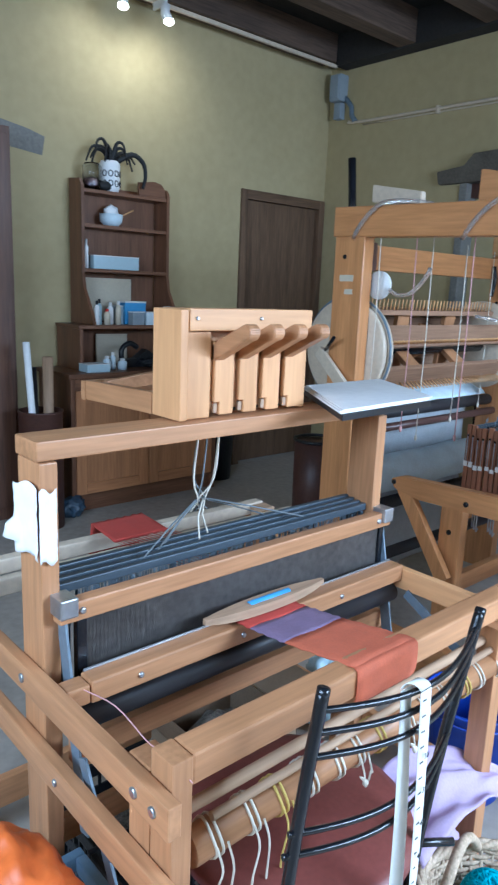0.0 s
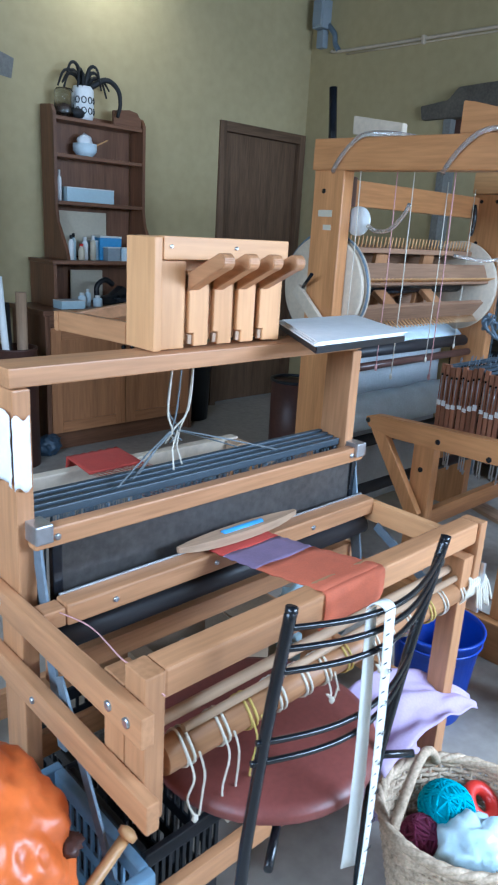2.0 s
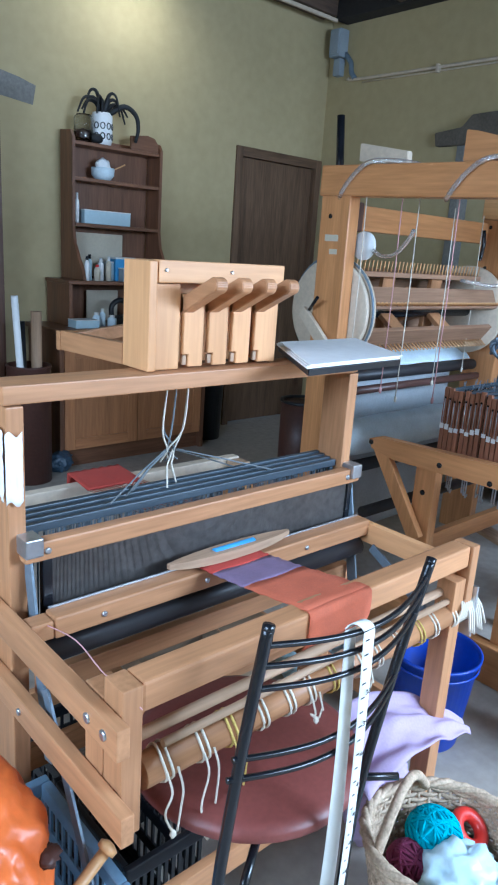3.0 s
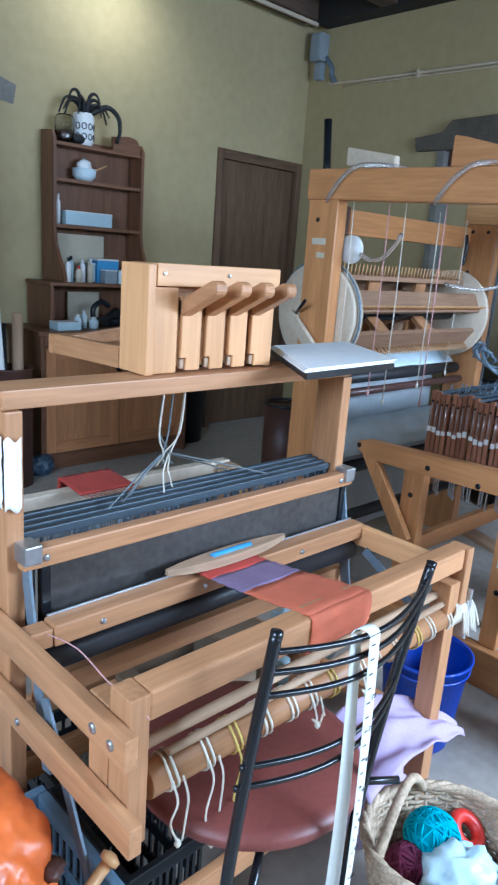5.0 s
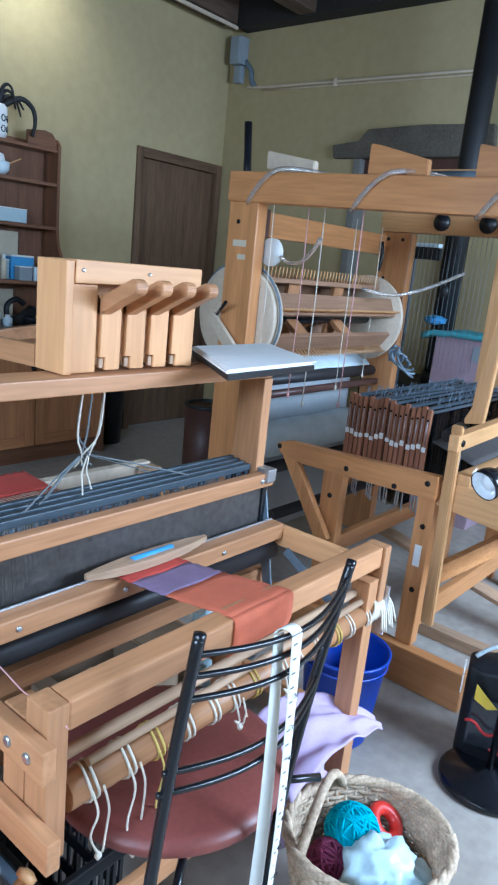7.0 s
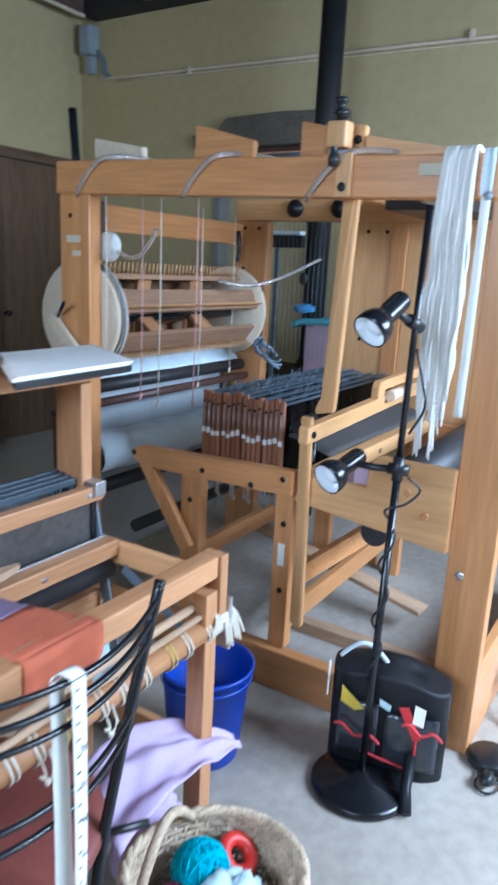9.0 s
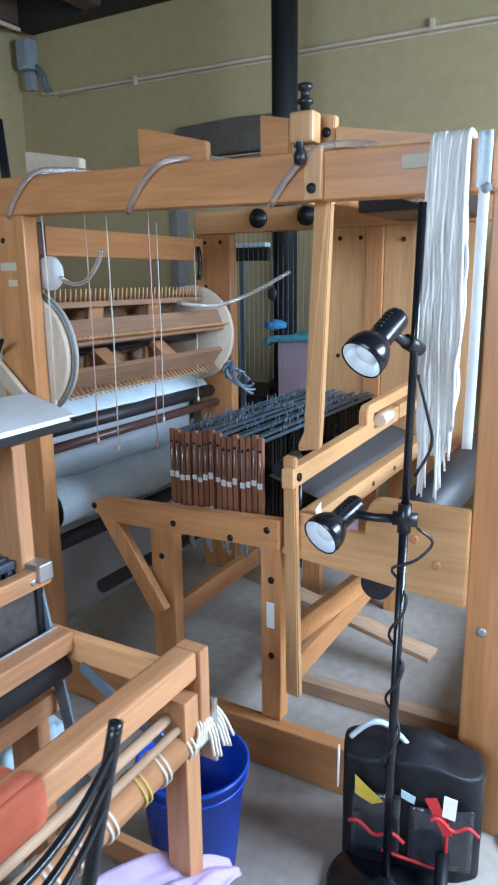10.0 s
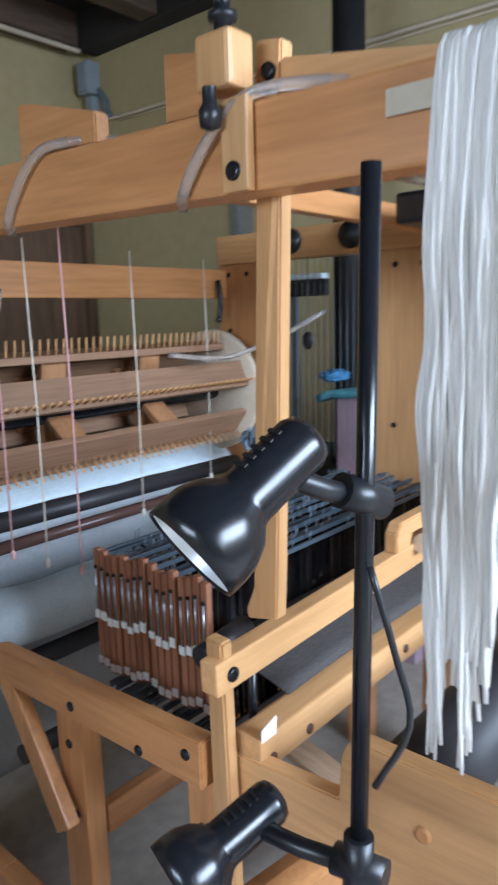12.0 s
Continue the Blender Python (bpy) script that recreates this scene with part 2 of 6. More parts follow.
def slab(bm, pts, thick, axis, bevel=0.0):
    """A flat outline given by its corners, thickened along an axis vector."""
    off = Vector(axis) * thick
    a = [bm.verts.new(Vector(p)) for p in pts]
    b = [bm.verts.new(Vector(p) + off) for p in pts]
    n = len(pts)
    bm.faces.new(a)
    bm.faces.new(b[::-1])
    for k in range(n):
        bm.faces.new((a[k], b[k], b[(k + 1) % n], a[(k + 1) % n]))
    bmesh.ops.recalc_face_normals(bm, faces=bm.faces)
    if bevel:
        bmesh.ops.bevel(bm, geom=list(bm.edges), offset=bevel, segments=2, affect="EDGES")
    return bm


def sheet(bm, fn, nu, nv):
    """A curved sheet from fn(u, v)."""
    grid = [[bm.verts.new(fn(i / nu, j / nv)) for j in range(nv + 1)] for i in range(nu + 1)]
    for i in range(nu):
        for j in range(nv):
            f = bm.faces.new((grid[i][j], grid[i + 1][j], grid[i + 1][j + 1], grid[i][j + 1]))
            f.smooth = True
    return bm


def thicken(bm, t):
    bmesh.ops.recalc_face_normals(bm, faces=bm.faces)
    bmesh.ops.solidify(bm, geom=list(bm.faces), thickness=t)
    return bm


def blob(bm, centre, radii, rough=0.1, freq=4.0, sub=4, seed=0.0):
    made = bmesh.ops.create_icosphere(bm, subdivisions=sub, radius=1.0)["verts"]
    for v in made:
        d = 1 + rough * noise.noise(v.co * freq + Vector((seed, seed, 0))) + 0.5 * rough * noise.noise(v.co * freq * 2.7 + Vector((seed, 3, 0)))
        v.co = Vector((v.co.x * radii[0], v.co.y * radii[1], v.co.z * radii[2])) * d + Vector(centre)
    for f in bm.faces:
        f.smooth = True
    return bm


def mesh_of(bm, name, material):
    me = bpy.data.meshes.new(name)
    bmesh.ops.recalc_face_normals(bm, faces=bm.faces)
    bm.to_mesh(me)
    bm.free()
    me.materials.append(material)
    return me


def part(name, bm, material, parent, label=""):
    ob = new(name, mesh_of(bm, name, material))
    ob.parent = parent
    if parent.type == "EMPTY":
        ob.matrix_parent_inverse = Matrix.Translation(-parent.location)
    return tagged(ob, label)


def thing(name, at, label, category, group="", kind=""):
    ob = new(name)
    ob.location = at
    ob.empty_display_size = 0.05
    return tagged(ob, label, category, group, kind)


def solid(name, bm, material, label, category, group="", kind=""):
    return tagged(new(name, mesh_of(bm, name, material)), label, category, group, kind)


def B(x0, x1, y0, y1, z0, z1, bevel=0.003):
    return box(fresh(), x0, x1, y0, y1, z0, z1, bevel)


def bolt(parent, x, y, z, axis, r=0.008, material=None):
    """A round bolt head that stands a little proud."""
    a = Vector(axis)
    p = Vector((x, y, z))
    part("bolt", tube(fresh(), [p - a * 0.004, p + a * 0.003, p + a * 0.0045], r, 12, taper=lambda u: 1 if u < 0.9 else 0.6), material or STEEL, parent)


# ---- the room ----
XW, XE, YS, YN, ZC = -1.5, 4.65, -2.0, 4.28, 3.42
solid("floor", B(XW - 0.3, XE + 0.3, YS - 0.3, YN + 0.3, -0.2, 0.0, 0), CONCRETE, "worn grey concrete floor with stains", "floor", kind="structure")
wn_ = tagged(new("wall_north"), "ochre yellow painted wall with a bare patch", "wall", kind="structure")
part("wall_face", B(XW - 0.3, 3.74, YN, YN + 0.3, 0, ZC, 0), WALLP, wn_)
part("wall_face", B(4.60, XE + 0.3, YN, YN + 0.3, 0, ZC, 0), WALLP, wn_)
part("wall_face", B(3.74, 4.60, YN, YN + 0.3, 2.16, ZC, 0), WALLP, wn_)
sheet_bm = fresh()
slab(sheet_bm, [(1.80, YN - 0.003, 2.22), (2.09, YN - 0.003, 2.19), (2.11, YN - 0.003, 2.30), (2.0, YN - 0.003, 2.33), (1.82, YN - 0.003, 2.36)], 0.006, (0, 1, 0))
part("bare_patch", sheet_bm, PLASTER, wn_, "grey bare plaster patch")
we = tagged(new("wall_east"), "ochre yellow painted end wall with conduit", "wall", kind="structure")
part("wall_face", B(XE, XE + 0.3, YS, 2.05, 0, ZC, 0), WALLP, we)
part("wall_face", B(XE, XE + 0.3, 2.95, YN, 0, ZC, 0), WALLP, we)
part("wall_face", B(XE, XE + 0.3, 2.05, 2.95, 2.26, ZC, 0), WALLP, we)
part("niche_back", B(XE + 0.12, XE + 0.18, 2.05, 2.90, 0, 2.14, 0), WALLP, we)
lint = fresh()
slab(lint, [(XE - 0.05, 1.90, 2.27), (XE - 0.05, 3.12, 2.27), (XE - 0.05, 3.14, 2.36), (XE - 0.05, 2.92, 2.385), (XE - 0.05, 2.85, 2.46), (XE - 0.05, 2.4, 2.475), (XE - 0.05, 1.92, 2.46)], 0.10, (1, 0, 0), 0.006)
bmesh.ops.translate(lint, verts=lint.verts, vec=(0, 0, -0.035))
part("lintel", lint, STONE, we, "rough dark stone lintel")
part("reveal", B(XE - 0.012, XE + 0.2, 2.90, 2.96, 0, 2.27, 0.004), PLASTER, we)
part("brick_head", B(XE + 0.05, XE + 0.2, 2.05, 2.9, 2.14, 2.262, 0.004), BROWNBIN, we)
wsn = tagged(new("wall_south"), "ochre painted wall with a wide window", "wall", kind="structure")
for x0, x1, z0, z1 in ((XW, 1.5, 0, ZC), (3.7, XE, 0, ZC), (1.5, 3.7, 0, 1.0), (1.5, 3.7, 2.5, ZC)):
    part("wall_face", B(x0, x1, YS - 0.3, YS, z0, z1, 0), WALLP, wsn)
wws = tagged(new("wall_west"), "ochre painted wall with a window", "wall", kind="structure")
for y0, y1, z0, z1 in ((YS, -0.3, 0, ZC), (1.5, YN, 0, ZC), (-0.3, 1.5, 0, 1.0), (-0.3, 1.5, 2.5, ZC)):
    part("wall_face", B(XW - 0.3, XW, y0, y1, z0, z1, 0), WALLP, wws)


def window(name, p, w, h, axis):
    win = tagged(new(name), "white painted wooden casement window", "window", kind="structure")
    x, y, z = p
    n = 3
    for i in range(n + 1):
        o = i * w / n
        if axis == "x":
            part("window_frame", B(x + o - 0.03, x + o + 0.03, y - 0.03, y + 0.03, z, z + h), WHITE, win)
        else:
            part("window_frame", B(x - 0.03, x + 0.03, y + o - 0.03, y + o + 0.03, z, z + h), WHITE, win)
    for zz in (z + 0.03, z + h - 0.03):
        if axis == "x":
            part("window_frame", B(x, x + w, y - 0.028, y + 0.028, zz - 0.03, zz + 0.03), WHITE, win)
        else:
            part("window_frame", B(x - 0.028, x + 0.028, y, y + w, zz - 0.03, zz + 0.03), WHITE, win)
    g = B(x, x + w, y - 0.002, y + 0.002, z, z + h, 0) if axis == "x" else B(x - 0.002, x + 0.002, y, y + w, z, z + h, 0)
    pane = part("pane", g, GLASS, win)
    pane.visible_shadow = False


window("window_1", (1.5, YS - 0.2, 1.0), 2.2, 1.5, "x")
window("window_2", (XW - 0.2, -0.3, 1.0), 1.8, 1.5, "y")
solid("ground", B(-60, 60, -60, 60, -0.5, -0.25, 0), CONCRETE, "grey yard outside the windows", "ground", kind="structure")

# ceiling of dark boards on heavy joists
ceil = fresh()
box(ceil, XW - 0.3, XE + 0.3, YS - 0.3, YN + 0.3, ZC, ZC + 0.15, 0)
solid("ceiling", ceil, DARKCEIL, "dark boarded ceiling", "ceiling", kind="structure")
plate = B(XE - 0.14, XE, YS, YN - 0.16, 3.19, ZC, 0.008)
solid("wall_plate_beam", plate, DARKCEIL, "dark timber wall plate under the ceiling", "beam", kind="structure")
for k, yy in enumerate((4.17, 3.42, 2.72, 2.02, 1.32, 0.62, -0.08, -0.8, -1.5)):
    j = B(XW, XE - 0.15, yy - 0.075, yy + 0.075, 3.2 + 0.015 * (k == 0), ZC, 0.01)
    for v in j.verts:
        v.co.z += 0.012 * noise.noise(v.co * 2)
    solid("ceiling_joist", j, JOIST["x"], "old brown rough-sawn timber ceiling joist", "joist", "ceiling joists", "structure")

# plank door in the north wall
d1 = tagged(new("door_1"), "closed flat dark brown door in a dark frame", "door", kind="structure")
part("door_frame", B(3.71, 3.77, YN - 0.02, YN + 0.1, 0, 2.19), DOORW["z"], d1)
part("door_frame", B(4.58, 4.64, YN - 0.02, YN + 0.1, 0, 2.19), DOORW["z"], d1)
part("door_frame", B(3.77, 4.58, YN - 0.02, YN + 0.1, 2.12, 2.19), DOORW["x"], d1)
part("door_leaf", B(3.772, 4.578, YN + 0.03, YN + 0.07, 0.01, 2.118, 0.004), DOORW["z"], d1)
part("door_handle", lathe(fresh(), (3.86, YN + 0.0, 1.0), [(0.0, -0.03), (0.02, -0.026), (0.024, -0.01), (0.012, 0.0), (0.01, 0.03)], 16, Matrix.Rotation(radians(-90), 4, "X")), BLACKM, d1)
part("bolt", cyl(fresh(), (4.15, YN + 0.02, 0.42), (4.15, YN + 0.032, 0.42), 0.012, 10), STEEL, d1)

# conduit, junction box and spot track
cond = thing("conduit", (XE - 0.02, 2.0, 2.76), "thin cream painted electrical conduit run on the wall", "conduit")
part("pipe", tube(fresh(), [(XE - 0.015, 4.04, 2.80), (XE - 0.015, 3.9, 2.78), (XE - 0.015, 2.4, 2.76), (XE - 0.015, 0.6, 2.735), (XE - 0.015, -1.9, 2.70)], 0.011, 8), CREAM, cond)
part("pipe", tube(fresh(), [(XE - 0.012, 3.9, 2.755), (XE - 0.012, 2.4, 2.735), (XE - 0.012, 0.6, 2.71), (XE - 0.012, -1.9, 2.675)], 0.006, 6), CREAM, cond)
part("bend", tube(fresh(), [(XE - 0.015, 4.10, 2.98), (XE - 0.015, 4.06, 2.94), (XE - 0.015, 4.03, 2.90), (XE - 0.015, 4.02, 2.84), (XE - 0.015, 3.98, 2.79)], 0.02, 10), GREYM, cond)
for yy in (3.2, 1.2):
    part("saddle", B(XE - 0.03, XE, yy - 0.012, yy + 0.012, 2.735, 2.79, 0.002), CREAM, cond)
jb = thing("junction_box", (XE - 0.06, 4.16, 2.95), "pale grey electrical box high in the corner", "electrical box")
part("body", B(XE - 0.10, XE, 4.09, 4.20, 2.95, 3.15, 0.008), GREYCLOTH, jb)
part("cover", B(XE - 0.112, XE - 0.098, 4.10, 4.19, 2.965, 3.135, 0.004), GREYCLOTH, jb)
part("lower_box", B(XE - 0.06, XE, 4.11, 4.18, 2.82, 2.945, 0.006), GREYCLOTH, jb)
trk = thing("spot_track", (2.6, 3.9, 3.15), "white ceiling track with two lit spotlights", "track light")
part("rail", B(1.2, 4.5, 4.085, 4.105, 3.17, 3.195, 0.003), CREAM, trk)
for xx, dx in ((2.47, -0.03), (2.77, 0.06)):
    base = Vector((xx, 3.96, 3.06))
    sp = part("spotlight", tube(fresh(), [base + Vector((0, -0.0, 0.07)), base + Vector((0, 0, 0.02)), base + Vector((dx * 0.3, -0.012, -0.02))], 0.03, 14), WHITE, trk)
    part("lamp_face", blob(fresh(), base + Vector((dx * 0.3, -0.014, -0.024)), (0.032, 0.032, 0.022), 0, 1, 3), GLOW, sp)
    part("stem", B(xx - 0.008, xx + 0.008, 3.95, 4.086, 3.125, 3.17, 0.001), WHITE, trk)

# ---- the jack loom by the walker ----
LA = thing("floor_loom", (1.06, 1.1, 0), "maple four-shaft jack loom with a red and orange band on it", "loom")
part("post", B(0.567, 0.602, 1.11, 1.20, 0, 1.128), MAPLE["z"], LA)
part("post", B(1.51, 1.545, 1.11, 1.20, 0, 1.128), MAPLE["z"], LA)
part("top_rail", B(0.565, 1.547, 1.115, 1.205, 1.13, 1.166), MAPLE["x"], LA)
# castle with its jacks
cas = part("castle", B(0.885, 0.905, 1.137, 1.237, 1.168, 1.395), BIRCH["z"], LA, "birch box over the top rail")
part("end_board", B(1.243, 1.263, 1.150, 1.237, 1.168, 1.395), BIRCH["z"], cas)
part("top_board", B(0.907, 1.263, 1.137, 1.158, 1.352, 1.398), BIRCH["x"], cas)
part("lid", B(0.907, 1.241, 1.160, 1.235, 1.378, 1.396), BIRCH["x"], cas)
part("back_board", B(0.907, 1.241, 1.222, 1.235, 1.168, 1.376), BIRCH["x"], cas)
part("front_panel", B(0.907, 0.972, 1.148, 1.160, 1.168, 1.350), BIRCH["z"], cas)
for k in range(4):
    x0 = 0.978 + 0.069 * k
    pts = [(x0, 1.146, 1.330), (x0 + 0.058, 1.146, 1.330), (x0 + 0.058, 1.146, 1.172), (x0 + 0.018, 1.146, 1.172), (x0 + 0.018, 1.146, 1.200), (x0 + 0.004, 1.146, 1.200), (x0 + 0.004, 1.146, 1.290), (x0, 1.146, 1.290)]
    part("jack_slat", slab(fresh(), pts, 0.012, (0, 1, 0), 0.0012), BIRCH["z"], cas)
    # handle that sticks out towards the weaver, rounded at its tip
    hp = [(x0, 1.156, 1.285), (x0, 1.156, 1.322)]
    hp += [(x0, 1.052 - 0.017 * math.sin(a), 1.355 + 0.017 * math.cos(a)) for a in [i * math.pi / 8 for i in range(9)]]
    part("handle", slab(fresh(), hp, 0.03, (1, 0, 0), 0.002), MAPLE["y"], cas)
    part("slot_block", B(x0 + 0.006, x0 + 0.016, 1.150, 1.158, 1.176, 1.196, 0.001), GREYW["z"], cas)
for xx in (0.925, 1.10):
    bolt(LA, xx, 1.137, 1.378, (0, -1, 0), 0.004)
for xx in (0.885, 1.24):
    part("back_arm", slab(fresh(), [(xx, 1.238, 1.168), (xx, 1.238, 1.215), (xx, 1.53, 1.205), (xx, 1.53, 1.158)], 0.022, (1, 0, 0), 0.002), MAPLE["y"], LA)
part("back_bar", B(0.885, 1.262, 1.532, 1.554, 1.155, 1.203), MAPLE["x"], LA)
part("jack_bar", beam(fresh(), (0.92, 1.50, 1.19), (1.22, 1.30, 1.27), 0.03, 0.03), MAPLE["y"], LA)
# side frames
part("side_rail", B(0.541, 0.565, 0.672, 1.30, 0.68, 0.735), MAPLE["y"], LA)
part("side_rail", B(0.541, 0.565, 0.655, 1.62, 0.535, 0.590), MAPLE["y"], LA)
part("side_rail", B(0.541, 0.565, 1.30, 1.62, 0.68, 0.735), MAPLE["y"], LA)
part("side_rail", B(1.547, 1.571, 0.76, 1.62, 0.665, 0.722), BIRCH["y"], LA)
part("side_rail", B(1.547, 1.571, 0.76, 1.62, 0.20, 0.255), MAPLE["y"], LA)
for yy in (0.71, 0.76, 1.15):
    bolt(LA, 0.541, yy, 0.708, (-1, 0, 0), 0.009)
bolt(LA, 0.541, 1.02, 0.562, (-1, 0, 0), 0.007)
part("front_leg", B(0.567, 0.605, 0.70, 0.755, 0.50, 0.775), MAPLE["z"], LA)
part("front_leg", B(0.567, 0.615, 0.757, 0.815, 0.535, 0.735), MAPLE["z"], LA)
part("front_leg", B(1.50, 1.545, 0.705, 0.757, 0.0, 0.688), MAPLE["z"], LA)
part("front_leg", B(1.547, 1.577, 0.70, 0.757, 0.60, 0.772), MAPLE["z"], LA)
part("back_leg", B(0.567, 0.605, 1.56, 1.62, 0.0, 0.72), MAPLE["z"], LA)
part("back_leg", B(1.508, 1.545, 1.56, 1.62, 0.0, 0.72), MAPLE["z"], LA)
part("front_beam", B(0.607, 1.545, 0.706, 0.757, 0.718, 0.773, 0.006), MAPLE["x"], LA, "breast beam")
part("stretcher", B(0.607, 1.50, 0.735, 0.757, 0.22, 0.275), MAPLE["x"], LA)
part("stretcher", B(0.604, 1.508, 1.145, 1.165, 0.30, 0.36), MAPLE["x"], LA)
mid = part("middle_beam", B(0.615, 1.548, 1.018, 1.062, 0.690, 0.735, 0.005), MAPLE["x"], LA)
part("end_block", B(0.567, 0.613, 1.02, 1.06, 0.692, 0.73), MAPLE["x"], mid)
part("strip", B(0.62, 1.54, 1.056, 1.061, 0.7355, 0.7395, 0.001), STEEL, mid)
for xx in (0.72, 0.98, 1.30):
    bolt(mid, xx, 1.018, 0.712, (0, -1, 0), 0.006)
part("roller", cyl(fresh(), (0.605, 1.052, 0.648), (1.545, 1.052, 0.648), 0.026), DARKROLL, LA, "dark roller under the middle beam")
part("low_bar", B(0.605, 1.545, 1.07, 1.095, 0.535, 0.585), MAPLE["x"], LA)
part("cloth_beam", tube(fresh(), [(0.62, 0.73, 0.585), (1.62, 0.73, 0.590)], 0.030, 12), MAPLE["x"], LA, "round cloth beam tied with cords")
part("cloth_rod", cyl(fresh(), (0.62, 0.745, 0.645), (1.56, 0.745, 0.648), 0.011, 10), GREYW["x"], LA)
part("cloth_rod", cyl(fresh(), (0.66, 0.722, 0.628), (1.50, 0.722, 0.632), 0.008, 10), GREYW["x"], LA)
part("ratchet", B(1.58, 1.588, 0.69, 0.77, 0.52, 0.66, 0.004), STEEL, LA)
# beater and reed
bt = part("beater_rail", B(0.585, 1.556, 1.078, 1.108, 0.828, 0.868, 0.004), MAPLE["x"], LA, "hand rail of the beater")
for xx in (0.60, 1.535):
    part("beater_side", beam(fresh(), (xx, 1.104, 0.84), (xx, 1.02, 0.42), 0.006, 0.032, 0.001, (0, 1, 0)), GREYM, LA, "blue-grey steel side bar")
    part("clamp", B(xx - 0.018, xx + 0.018, 1.068, 1.118, 0.842, 0.880, 0.003), STEEL, bt)
    bolt(bt, xx + (0.03 if xx < 1 else -0.03), 1.078, 0.848, (0, -1, 0), 0.007)
part("brace", beam(fresh(), (1.545, 1.00, 0.66), (1.545, 0.80, 0.55), 0.006, 0.026, 0.001), GREYM, LA)
part("brace", beam(fresh(), (0.575, 0.98, 0.62), (0.575, 0.80, 0.30), 0.006, 0.026, 0.001), GREYM, LA)
dents = fresh()
for k in range(300):
    x = 0.645 + k * 0.870 / 299
    vs = [dents.verts.new(p) for p in ((x, 1.0893, 0.716), (x + 0.0017, 1.0893, 0.716), (x + 0.0017, 1.0927, 0.716), (x, 1.0927, 0.716), (x, 1.0893, 0.83), (x + 0.0017, 1.0893, 0.83), (x + 0.0017, 1.0927, 0.83), (x, 1.0927, 0.83))]
    for f in ((0, 1, 5, 4), (1, 2, 6, 5), (2, 3, 7, 6), (3, 0, 4, 7)):
        dents.faces.new([vs[i] for i in f])
part("reed_core", B(0.645, 1.515, 1.0905, 1.0915, 0.716, 0.829, 0), REED, LA, "dark reed")
tagged(part("reed", dents, REED, LA, "fine steel reed"), kind="stuff")
part("reed_end", B(0.622, 0.642, 1.082, 1.10, 0.70, 0.828, 0.002), BLACKM, LA)
part("reed_end", B(1.517, 1.535, 1.082, 1.10, 0.70, 0.828, 0.002), BLACKM, LA)
# four shafts behind the reed
for k in range(4):
    yy = 1.126 + 0.021 * k
    sh = part("shaft", B(0.606, 1.506, yy, yy + 0.014, 0.868 + 0.003 * k, 0.886 + 0.003 * k, 0.002), HARN, LA, "blue-grey steel shaft")
    part("lower_bar", B(0.61, 1.50, yy, yy + 0.012, 0.60, 0.625, 0.002), HARN, sh)
    for xx in (0.612, 1.486):
        part("upright", B(xx, xx + 0.012, yy + 0.001, yy + 0.011, 0.626, 0.866, 0.002), HARN, sh)
hed = fresh()
rnd = random.Random(5)
for k in range(420):
    x, yy = rnd.uniform(0.66, 1.47), 1.132 + 0.021 * rnd.randrange(4)
    cyl(hed, (x, yy, 0.626), (x + rnd.uniform(-0.002, 0.002), yy, 0.864), 0.0011, 3)
tagged(part("heddle_bank", hed, GREYM, LA), kind="stuff")
# lift cords
for k, (x, yy, m) in enumerate(((0.97, 1.18, CORD), (0.985, 1.20, CORDG), (1.02, 1.17, CORD), (1.035, 1.19, CORD), (0.995, 1.18, CORDG))):
    part("cord", tube(fresh(), [(x, yy, 1.135), (x - 0.004, yy + 0.01, 1.02), (0.995 + 0.02 * (k % 2), 1.21, 0.965), (0.99 + 0.012 * k, 1.23, 0.93)], 0.0022, 6), m, LA)
for k, xx in enumerate((0.80, 0.85, 0.88, 1.20, 1.27, 0.96, 1.0)):
    yy = 1.135 + 0.021 * (k % 4)
    part("cord", tube(fresh(), [(0.995 + 0.004 * k, 1.215, 0.965), ((0.995 + xx) / 2, (1.215 + yy) / 2, 0.932), (xx, yy, 0.892)], 0.002, 6), CORDG if k < 5 else CORD, LA)
# back beams with red warp
part("back_beam", B(0.607, 1.545, 1.575, 1.61, 0.732, 0.770, 0.004), CREAM, LA, "pale worn back beam")
part("back_beam", B(0.607, 1.545, 1.43, 1.455, 0.745, 0.785, 0.004), CREAM, LA)
part("beam_end", B(1.49, 1.545, 1.52, 1.572, 0.72, 0.765, 0.003), GREYW["x"], LA)
red = fresh()
sheet(red, lambda u, v: Vector((0.975 + 0.165 * u - 0.045 * max(0, v - 0.08), 1.69 - 0.215 * v, 0.776 + 0.018 * v + 0.002 * math.sin(40 * u))) if v > 0.08 else Vector((0.975 + 0.165 * u, 1.69, 0.66)), 12, 12)
part("warp", thicken(red, 0.004), REDC, LA, "red warp over the back beam")
ends = fresh()
for k in range(26):
    u = k / 25
    cyl(ends, (0.933 + 0.165 * u, 1.478, 0.793), (0.955 + 0.165 * u, 1.215, 0.80 + 0.012 * (k % 2)), 0.0009, 3)
tagged(part("warp_ends", ends, REDC, LA, "red warp threads into the shafts"), kind="stuff")
# under the loom
part("treadle_bar", B(0.606, 1.507, 1.53, 1.555, 0.12, 0.20), MAPLE["x"], LA)


